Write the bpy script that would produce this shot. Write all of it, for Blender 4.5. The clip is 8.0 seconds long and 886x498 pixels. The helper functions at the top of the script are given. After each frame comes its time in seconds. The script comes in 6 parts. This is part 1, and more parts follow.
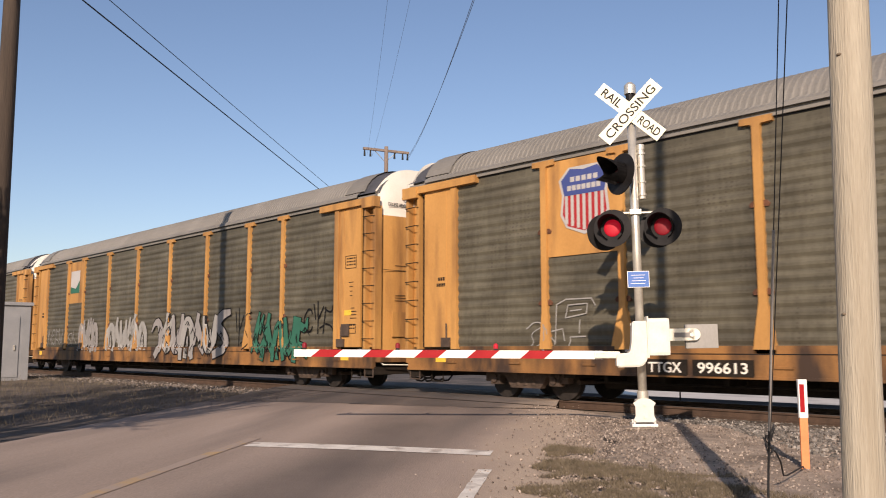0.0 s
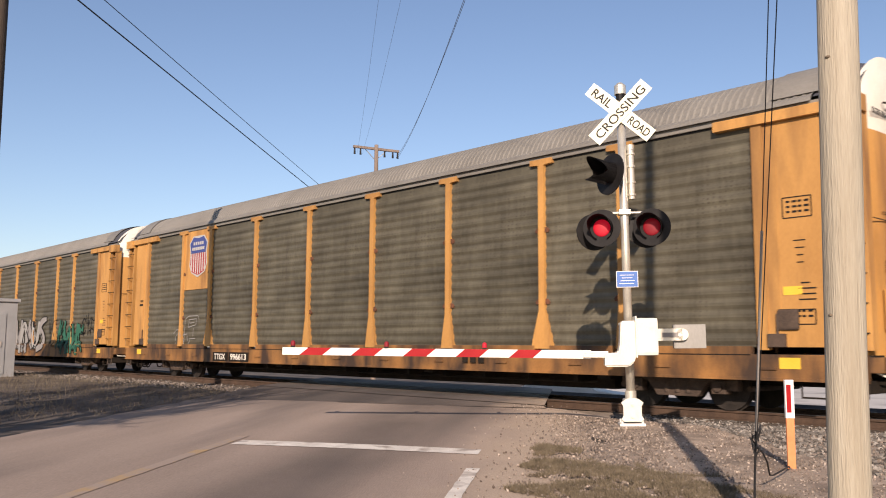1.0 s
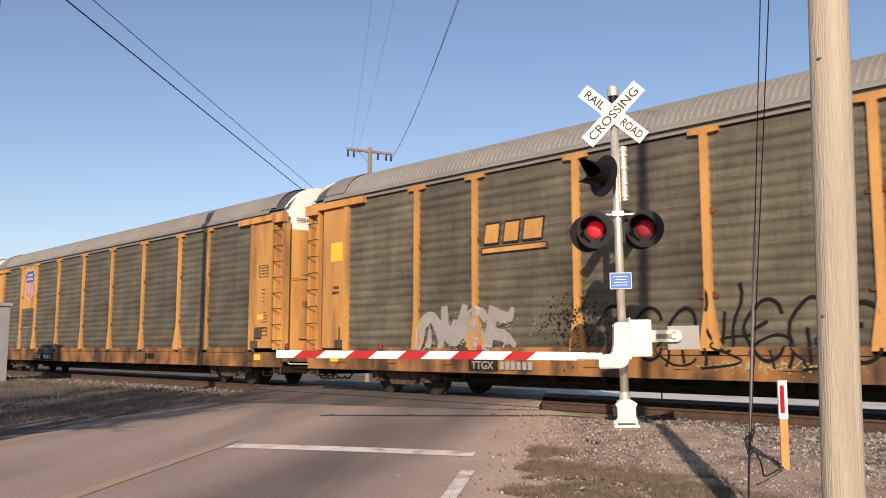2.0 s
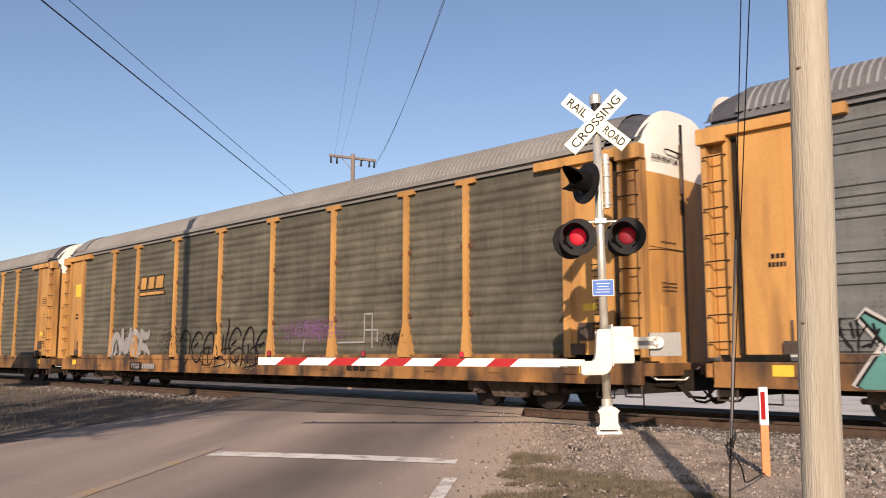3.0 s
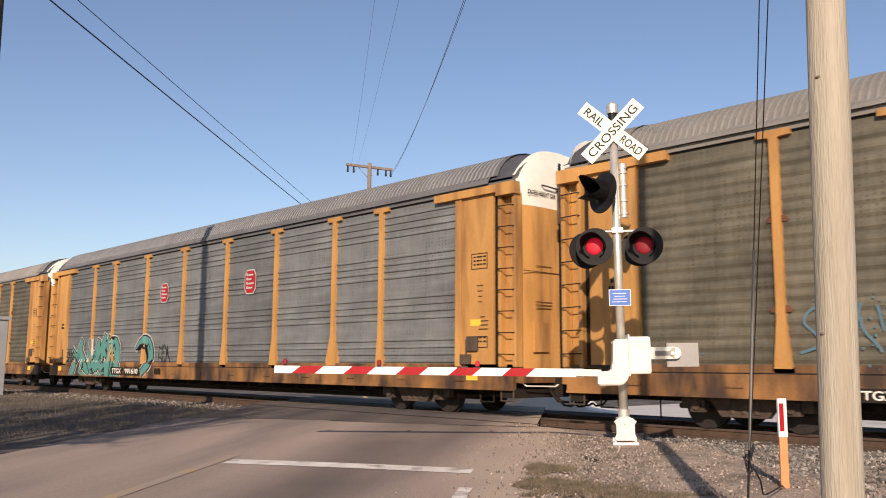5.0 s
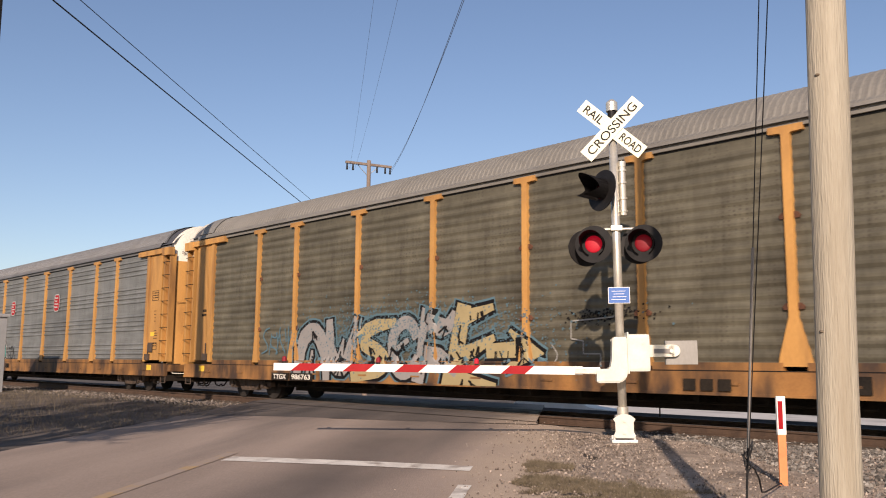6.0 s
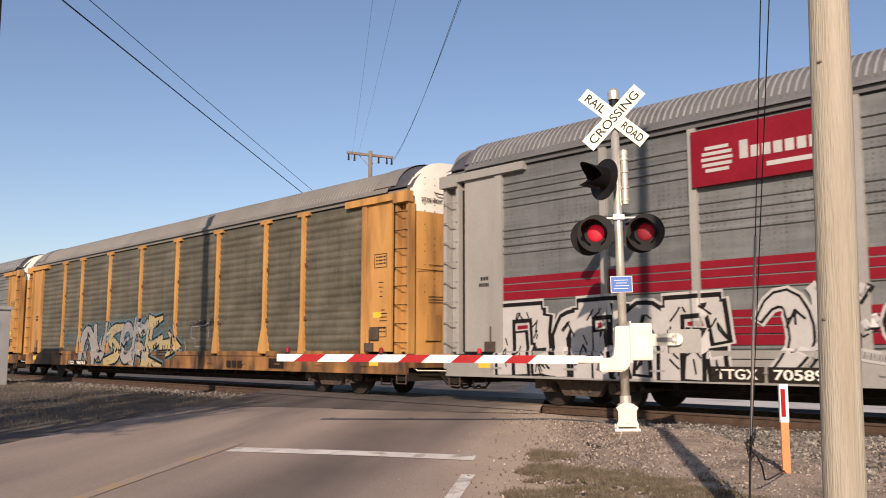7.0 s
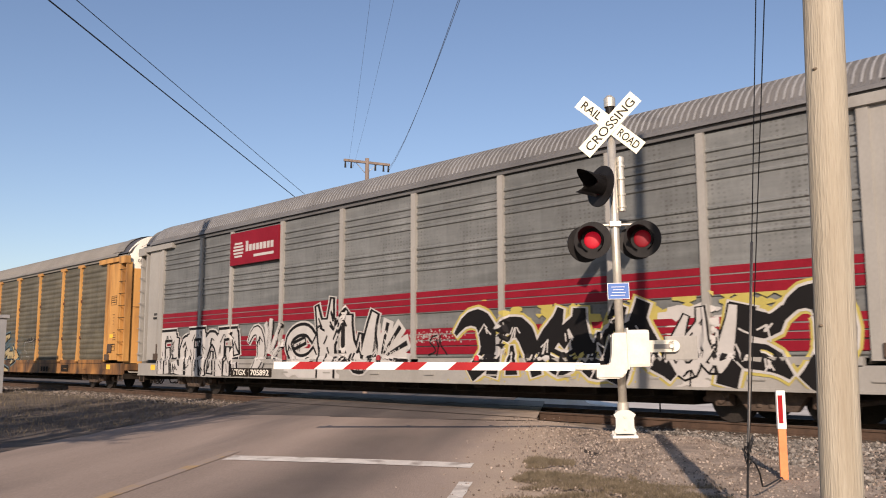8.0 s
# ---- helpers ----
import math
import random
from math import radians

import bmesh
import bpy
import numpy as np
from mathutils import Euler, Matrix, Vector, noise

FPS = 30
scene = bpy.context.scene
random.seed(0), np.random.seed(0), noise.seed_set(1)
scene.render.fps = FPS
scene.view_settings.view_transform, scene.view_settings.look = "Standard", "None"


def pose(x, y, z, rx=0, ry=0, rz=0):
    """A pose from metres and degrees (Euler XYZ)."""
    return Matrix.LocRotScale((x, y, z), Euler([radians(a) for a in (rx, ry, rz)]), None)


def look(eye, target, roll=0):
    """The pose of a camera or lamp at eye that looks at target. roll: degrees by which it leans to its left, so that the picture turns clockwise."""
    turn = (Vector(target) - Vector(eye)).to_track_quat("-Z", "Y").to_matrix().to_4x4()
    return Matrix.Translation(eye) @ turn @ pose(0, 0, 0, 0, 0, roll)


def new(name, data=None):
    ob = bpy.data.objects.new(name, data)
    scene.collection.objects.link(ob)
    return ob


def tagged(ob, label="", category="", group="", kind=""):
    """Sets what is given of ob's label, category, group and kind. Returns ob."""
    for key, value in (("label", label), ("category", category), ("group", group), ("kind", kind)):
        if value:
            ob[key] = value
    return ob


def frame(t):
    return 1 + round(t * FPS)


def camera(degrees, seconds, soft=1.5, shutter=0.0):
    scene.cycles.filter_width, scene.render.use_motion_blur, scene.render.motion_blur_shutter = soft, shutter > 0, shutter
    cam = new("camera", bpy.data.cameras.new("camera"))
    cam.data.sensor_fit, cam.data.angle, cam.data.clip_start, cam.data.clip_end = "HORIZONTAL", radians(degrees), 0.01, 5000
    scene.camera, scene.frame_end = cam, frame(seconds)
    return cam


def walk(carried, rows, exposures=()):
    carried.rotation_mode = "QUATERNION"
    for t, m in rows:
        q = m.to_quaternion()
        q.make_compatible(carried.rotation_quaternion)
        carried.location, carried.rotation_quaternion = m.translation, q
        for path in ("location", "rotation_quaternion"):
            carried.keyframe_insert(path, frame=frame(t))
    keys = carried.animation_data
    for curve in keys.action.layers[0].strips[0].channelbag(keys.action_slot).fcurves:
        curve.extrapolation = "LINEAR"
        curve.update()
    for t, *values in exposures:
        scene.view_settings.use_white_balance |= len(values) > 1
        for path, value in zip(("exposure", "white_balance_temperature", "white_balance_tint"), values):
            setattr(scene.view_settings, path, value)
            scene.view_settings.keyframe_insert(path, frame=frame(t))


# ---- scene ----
cam = camera(54.73, 8.0, soft=1.05, shutter=0.07)
EYE = (0.0, 0.0, 1.113)
# seconds, yaw, pitch, roll of the hand-held camera
CAM_ROWS = [(0.0, 47.59, 6.58, 0.01), (0.5, 47.75, 6.49, -0.58), (1.0, 46.85, 6.50, -0.29), (1.5, 46.84, 6.50, -0.04),
            (3.0, 45.32, 7.11, 0.01), (3.5, 45.49, 7.17, 0.35), (4.0, 45.56, 7.40, -0.09), (4.5, 46.37, 7.74, -0.27),
            (6.0, 46.31, 7.55, -0.37), (6.5, 46.45, 7.00, -0.14), (7.0, 46.50, 6.89, -0.03), (7.5, 46.42, 7.10, 0.19),
            (8.0, 46.31, 7.37, 0.13)]
walk(cam, [(t, pose(*EYE, 90 + p, r, y)) for t, y, p, r in CAM_ROWS], [
    (t, e, 6450, 19) for t, e in ((0.0, -0.08), (0.5, -0.03), (1.0, 0.06), (1.5, 0.0), (3.0, 0.01), (3.5, -0.06), (4.0, -0.02), (4.5, -0.01), (6.0, -0.09), (7.5, -0.09), (8.0, -0.07))])

# ---- light: low sun behind the camera's shoulder, clear sky ----
SUN_EL = radians(24.5)
SUN_AZ = math.atan2(0.622, -0.783)
TO_SUN = Vector((math.sin(SUN_AZ) * math.cos(SUN_EL), math.cos(SUN_AZ) * math.cos(SUN_EL), math.sin(SUN_EL)))
world = bpy.data.worlds.new("sky")
scene.world = world
world.use_nodes = True
wn = world.node_tree.nodes
sky = wn.new("ShaderNodeTexSky")
sky.sky_type = "NISHITA"
sky.sun_disc = False
sky.sun_elevation, sky.sun_rotation = SUN_EL, SUN_AZ
sky.air_density, sky.dust_density, sky.ozone_density = 1.0, 0.6, 1.6
world.node_tree.links.new(sky.outputs[0], wn["Background"].inputs[0])
wn["Background"].inputs[1].default_value = 0.125
sun = new("sun", bpy.data.lights.new("sun", "SUN"))
sun.data.energy, sun.data.angle, sun.data.color = 6.2, radians(0.53), (1.0, 0.84, 0.66)
sun.matrix_world = look(TO_SUN * 100, (0, 0, 0))


# ---- materials ----
def surface(name, a, b, rough=0.7, metal=0.0, scale=3.0, fine=40.0, bump=0.15, stretch=(1, 1, 1), contrast=(0.35, 0.65),
            dirt=None, dirt_scale=0.6, dirt_at=(0.55, 0.75), randomness=0.0):
    """Two colours mixed by noise at two scales, an optional stain layer and fine relief; object space, in metres."""
    k = 0.78 if max(b) < 0.7 else 1.0            # one even scale for all duller surfaces
    a, b = [v * k for v in a], [v * k for v in b]
    dirt = dirt and [v * k for v in dirt]
    m = bpy.data.materials.new(name)
    m.use_nodes = True
    n, l = m.node_tree.nodes, m.node_tree.links
    bsdf = n["Principled BSDF"]
    tc, mp = n.new("ShaderNodeTexCoord"), n.new("ShaderNodeMapping")
    mp.inputs["Scale"].default_value = stretch
    l.new(tc.outputs["Object"], mp.inputs["Vector"])
    big, small = n.new("ShaderNodeTexNoise"), n.new("ShaderNodeTexNoise")
    big.inputs["Scale"].default_value, big.inputs["Detail"].default_value = scale, 6
    small.inputs["Scale"].default_value, small.inputs["Detail"].default_value = fine, 3
    l.new(mp.outputs[0], big.inputs["Vector"])
    l.new(mp.outputs[0], small.inputs["Vector"])
    mixn = n.new("ShaderNodeMath")
    mixn.operation = "MULTIPLY_ADD"
    mixn.inputs[1].default_value = 0.35
    l.new(small.outputs[0], mixn.inputs[0])
    add = n.new("ShaderNodeMath")
    add.operation = "MULTIPLY"
    add.inputs[1].default_value = 0.65
    l.new(big.outputs[0], add.inputs[0])
    l.new(add.outputs[0], mixn.inputs[2])
    ramp = n.new("ShaderNodeValToRGB")
    ramp.color_ramp.elements[0].position, ramp.color_ramp.elements[1].position = contrast
    ramp.color_ramp.elements[0].color, ramp.color_ramp.elements[1].color = (*a, 1), (*b, 1)
    l.new(mixn.outputs[0], ramp.inputs[0])
    col = ramp.outputs[0]
    if dirt:
        dn, dr, dm = n.new("ShaderNodeTexNoise"), n.new("ShaderNodeValToRGB"), n.new("ShaderNodeMix")
        dmap = n.new("ShaderNodeMapping")
        dmap.inputs["Scale"].default_value = (stretch[0] * 1.0, stretch[1], stretch[2] * 0.35)
        l.new(tc.outputs["Object"], dmap.inputs["Vector"])
        l.new(dmap.outputs[0], dn.inputs["Vector"])
        dn.inputs["Scale"].default_value, dn.inputs["Detail"].default_value = dirt_scale, 8
        dr.color_ramp.elements[0].position, dr.color_ramp.elements[1].position = dirt_at
        l.new(dn.outputs[0], dr.inputs[0])
        dm.data_type = "RGBA"
        dm.inputs["B"].default_value = (*dirt, 1)
        l.new(dr.outputs[0], dm.inputs["Factor"])
        l.new(col, dm.inputs["A"])
        col = dm.outputs["Result"]
    if randomness:
        oi, hs, mr = n.new("ShaderNodeObjectInfo"), n.new("ShaderNodeHueSaturation"), n.new("ShaderNodeMapRange")
        mr.inputs["To Min"].default_value, mr.inputs["To Max"].default_value = 1 - randomness, 1 + randomness
        l.new(oi.outputs["Random"], mr.inputs["Value"])
        l.new(mr.outputs[0], hs.inputs["Value"])
        l.new(col, hs.inputs["Color"])
        col = hs.outputs[0]
    l.new(col, bsdf.inputs["Base Color"])
    bsdf.inputs["Roughness"].default_value, bsdf.inputs["Metallic"].default_value = rough, metal
    if bump:
        bp = n.new("ShaderNodeBump")
        bp.inputs["Strength"].default_value, bp.inputs["Distance"].default_value = bump, 0.02
        l.new(small.outputs[0], bp.inputs["Height"])
        l.new(bp.outputs[0], bsdf.inputs["Normal"])
    return m


def perforated(name, a, b, dirt, streaks):
    """Galvanised side screen: fine rows of holes, rust dots in columns, long stains."""
    m = surface(name, a, b, 0.6, 0.1, 1.3, 9.0, 0.1, (1, 1, 0.45), (0.32, 0.66), dirt, 0.7, (0.48, 0.74), 0.14)
    n, l = m.node_tree.nodes, m.node_tree.links
    bsdf = n["Principled BSDF"]
    src = bsdf.inputs["Base Color"].links[0].from_socket
    tc, mp, vo = n.new("ShaderNodeTexCoord"), n.new("ShaderNodeMapping"), n.new("ShaderNodeTexVoronoi")
    mp.inputs["Scale"].default_value = (9.0, 0.0, 12.0)
    vo.inputs["Scale"].default_value, vo.inputs["Randomness"].default_value = 1.0, 0.25
    l.new(tc.outputs["Object"], mp.inputs["Vector"])
    l.new(mp.outputs[0], vo.inputs["Vector"])
    dot = n.new("ShaderNodeMapRange")
    for k, v in zip(("From Min", "From Max", "To Min", "To Max"), (0.2, 0.32, 1.0, 0.0)):
        dot.inputs[k].default_value = v
    l.new(vo.outputs["Distance"], dot.inputs["Value"])
    msk, mk, cr = n.new("ShaderNodeTexNoise"), n.new("ShaderNodeMapping"), n.new("ShaderNodeMapRange")
    mk.inputs["Scale"].default_value = (3.0, 0.0, 0.7)
    l.new(tc.outputs["Object"], mk.inputs["Vector"])
    l.new(mk.outputs[0], msk.inputs["Vector"])
    msk.inputs["Scale"].default_value, msk.inputs["Detail"].default_value = 1.0, 4
    for k, v in zip(("From Min", "From Max", "To Min", "To Max"), (0.45, 0.68, 0.0, 0.6)):
        cr.inputs[k].default_value = v
    l.new(msk.outputs[0], cr.inputs["Value"])
    mul, mix = n.new("ShaderNodeMath"), n.new("ShaderNodeMix")
    mul.operation = "MULTIPLY"
    l.new(dot.outputs[0], mul.inputs[0])
    l.new(cr.outputs[0], mul.inputs[1])
    mix.data_type = "RGBA"
    mix.inputs["B"].default_value = (0.035, 0.026, 0.018, 1)
    l.new(mul.outputs[0], mix.inputs["Factor"])
    # long level streaks of uneven tone: the pressed rows' shading put into the colour
    streak, sm, sr, tone = n.new("ShaderNodeTexNoise"), n.new("ShaderNodeMapping"), n.new("ShaderNodeMapRange"), n.new("ShaderNodeHueSaturation")
    sm.inputs["Scale"].default_value = (0.55, 0.0, 5.5)
    l.new(tc.outputs["Object"], sm.inputs["Vector"])
    l.new(sm.outputs[0], streak.inputs["Vector"])
    streak.inputs["Scale"].default_value, streak.inputs["Detail"].default_value = 1.0, 5
    for k, v in zip(("From Min", "From Max", "To Min", "To Max"), (0.34, 0.66, 1 - streaks, 1 + streaks)):
        sr.inputs[k].default_value = v
    l.new(streak.outputs[0], sr.inputs["Value"])
    l.new(sr.outputs[0], tone.inputs["Value"])
    l.new(src, tone.inputs["Color"])
    l.new(tone.outputs[0], mix.inputs["A"])
    l.new(mix.outputs["Result"], bsdf.inputs["Base Color"])
    return m


def glow(name, color, strength):
    m = surface(name, color, color, 0.6, 0, bump=0)
    b = m.node_tree.nodes["Principled BSDF"]
    b.inputs["Emission Color"].default_value, b.inputs["Emission Strength"].default_value = (*color, 1), strength
    return m


def stone_mix(name, a, b):
    """Every stone its own shade between two colours."""
    m = surface(name, a, b, 0.9, 0, 9, 60, 0.3)
    n, l = m.node_tree.nodes, m.node_tree.links
    geo, ramp = n.new("ShaderNodeNewGeometry"), n.new("ShaderNodeValToRGB")
    ramp.color_ramp.elements[0].color, ramp.color_ramp.elements[1].color = (*[v * 0.78 for v in a], 1), (*[v * 0.78 for v in b], 1)
    mid = ramp.color_ramp.elements.new(0.72)
    mid.color = (*[(0.6 * u + 0.4 * v) * 0.78 for u, v in zip(a, b)], 1)
    l.new(geo.outputs["Random Per Island"], ramp.inputs[0])
    l.new(ramp.outputs[0], n["Principled BSDF"].inputs["Base Color"])
    return m


ORANGE = surface("weathered_orange_paint", (0.5, 0.25, 0.066), (0.67, 0.355, 0.1), 0.6, 0, 1.1, 30, 0.08, (1, 1, 0.5), (0.3, 0.7), (0.17, 0.08, 0.034), 2.2, (0.46, 0.78), 0.1)
SILL_O = surface("stained_orange_sill_paint", (0.31, 0.14, 0.038), (0.5, 0.243, 0.068), 0.65, 0, 1.4, 30, 0.1, (1, 1, 1), (0.3, 0.7), (0.06, 0.034, 0.02), 1.7, (0.36, 0.62), 0.12)
WHITE_P = surface("dull_white_end_paint", (0.7, 0.66, 0.56), (0.8, 0.77, 0.68), 0.6, 0, 2, 30, 0.05)
GREY_P = surface("weathered_grey_paint", (0.31, 0.298, 0.267), (0.42, 0.405, 0.365), 0.6, 0, 1.2, 30, 0.08, (1, 1, 0.5), (0.3, 0.7), (0.2, 0.18, 0.15), 0.8, (0.6, 0.85), 0.06)
SCREEN_OLIVE = perforated("olive_grey_side_screen", (0.08, 0.071, 0.047), (0.165, 0.149, 0.103), (0.045, 0.036, 0.024), 0.22)
SCREEN_GREY = perforated("blue_grey_side_screen", (0.14, 0.147, 0.141), (0.215, 0.224, 0.214), (0.1, 0.1, 0.095), 0.16)
SCREEN_RED = surface("faded_red_band_paint", (0.21, 0.007, 0.017), (0.28, 0.011, 0.025), 0.55, 0, 1.5, 20, 0.06)
ROOF_TAN = surface("dusty_galvanised_roof", (0.22, 0.205, 0.175), (0.33, 0.31, 0.27), 0.6, 0.2, 0.8, 20, 0.06, (1, 1, 1), (0.3, 0.7), (0.2, 0.18, 0.15), 0.4, (0.55, 0.8), 0.08)
# grey roof's pans and highlit ribs: one metal, its shine put into two colours
ROOF_GREY = surface("dark_galvanised_roof", (0.13, 0.128, 0.125), (0.215, 0.212, 0.206), 0.6, 0.2, 0.8, 20, 0.06, (1, 1, 1), (0.3, 0.7), (0.1, 0.095, 0.09), 0.4, (0.55, 0.8), 0.08)
RIB_HIGHLIGHT = surface("highlit_galvanised_rib", (0.36, 0.36, 0.35), (0.5, 0.5, 0.485), 0.5, 0.2, 2, 30, 0.05, (1, 1, 1), (0.3, 0.7), (0.24, 0.23, 0.215), 1.5, (0.5, 0.75))
DARK_CAP = surface("dark_roof_end_sheet", (0.06, 0.062, 0.07), (0.1, 0.1, 0.11), 0.7)
GRIME = surface("black_brown_underframe_grime", (0.012, 0.01, 0.008), (0.035, 0.026, 0.018), 0.85, 0, 3, 30, 0.2)
TRUCK = surface("rusty_brown_truck_casting", (0.045, 0.031, 0.022), (0.12, 0.08, 0.055), 0.8, 0, 4, 30, 0.25)
WHEEL = surface("dark_wheel_steel", (0.02, 0.016, 0.013), (0.05, 0.04, 0.032), 0.7, 0.3, 4, 30, 0.15)
RUST = surface("red_brown_rust", (0.09, 0.035, 0.018), (0.17, 0.07, 0.035), 0.9, 0, 8, 60, 0.3, randomness=0.25)
RAILHEAD = surface("polished_rail_head", (0.1, 0.085, 0.075), (0.16, 0.14, 0.125), 0.6, 0.3, 4, 60, 0.03)
RAIL_RUST = surface("rusty_rail", (0.06, 0.036, 0.023), (0.12, 0.072, 0.045), 0.85, 0.1, 5, 60, 0.2)
TIE = surface("weathered_timber_tie", (0.07, 0.05, 0.035), (0.15, 0.11, 0.08), 0.9, 0, 3, 30, 0.5, (1, 6, 1), randomness=0.2)
STEEL = surface("galvanised_mast_steel", (0.56, 0.53, 0.45), (0.72, 0.68, 0.58), 0.36, 0.6, 4, 40, 0.05)
ALU = surface("cast_aluminium_paint", (0.6, 0.59, 0.55), (0.72, 0.7, 0.65), 0.5, 0.15, 6, 60, 0.08)
WHITE_BOX = surface("cream_white_enamel", (0.6, 0.57, 0.48), (0.7, 0.67, 0.58), 0.5, 0, 4, 40, 0.04, dirt=(0.45, 0.4, 0.32), dirt_scale=3.0, dirt_at=(0.62, 0.85))
SIGN_W = surface("reflective_white_sheeting", (0.72, 0.7, 0.5), (0.78, 0.76, 0.56), 0.45, 0, 5, 60, 0.02)
BLACK = surface("black_hood_paint", (0.012, 0.011, 0.011), (0.024, 0.022, 0.021), 0.55, 0, 6, 50, 0.06)
INK = surface("black_sign_ink", (0.012, 0.012, 0.012), (0.02, 0.02, 0.02), 0.6, bump=0)
RED_TAPE = surface("red_reflective_tape", (0.36, 0.006, 0.01), (0.44, 0.012, 0.015), 0.55, bump=0.02)
WHITE_TAPE = surface("white_reflective_tape", (0.78, 0.76, 0.7), (0.84, 0.82, 0.76), 0.4, bump=0.02)
LENS_ON = glow("lit_red_lens", (0.42, 0.004, 0.016), 0.65)
LENS_OFF = surface("dark_red_lens", (0.1, 0.004, 0.008), (0.13, 0.005, 0.01), 0.25, bump=0)
LENS_DIM = glow("dim_red_lens", (0.22, 0.003, 0.01), 0.3)
BLUE = surface("blue_notice_enamel", (0.05, 0.16, 0.5), (0.07, 0.19, 0.55), 0.5, bump=0)
WOOD = surface("weathered_pole_wood", (0.41, 0.357, 0.265), (0.57, 0.512, 0.395), 0.88, 0, 1.6, 24, 0.5, (5, 5, 0.35), (0.34, 0.66), (0.3, 0.245, 0.165), 1.6, (0.56, 0.74))
WOOD_OLD = surface("grey_brown_pole_wood", (0.2, 0.15, 0.12), (0.34, 0.265, 0.21), 0.9, 0, 2, 18, 0.4, (4, 4, 0.3))
WOOD_DARK = surface("creosoted_pole_wood", (0.045, 0.032, 0.022), (0.09, 0.065, 0.045), 0.9, 0, 2, 18, 0.5, (4, 4, 0.3))
WIRE = surface("black_cable", (0.012, 0.012, 0.013), (0.025, 0.025, 0.026), 0.7, bump=0)
WIRE_GREY = surface("aluminium_conductor", (0.16, 0.17, 0.21), (0.2, 0.21, 0.25), 0.6, bump=0)
GUARD = surface("grey_guy_guard", (0.27, 0.245, 0.22), (0.36, 0.335, 0.3), 0.7, bump=0.05)
MARKER = surface("orange_marker_plastic", (0.62, 0.2, 0.07), (0.72, 0.27, 0.1), 0.6, 0, 4, 40, 0.05)
ASPHALT = surface("worn_warm_asphalt", (0.285, 0.22, 0.172), (0.48, 0.375, 0.298), 0.95, 0, 0.45, 70, 0.35, (1, 1, 1), (0.36, 0.64), (0.17, 0.138, 0.115), 0.33, (0.46, 0.66))
ASPHALT_DARK = surface("dark_asphalt", (0.105, 0.085, 0.072), (0.21, 0.17, 0.14), 0.95, 0, 0.6, 70, 0.35, (1, 1, 1), (0.36, 0.64), (0.06, 0.05, 0.045), 0.4, (0.46, 0.66))
for asphalt in (ASPHALT, ASPHALT_DARK):           # wear drawn out along the road
    for node in asphalt.node_tree.nodes:
        if node.bl_idname == "ShaderNodeMapping":
            node.vector_type = "TEXTURE"
            node.inputs["Rotation"].default_value = (0, 0, math.atan2(0.785, -0.62))
            node.inputs["Scale"].default_value = (5, 0.8, 1)


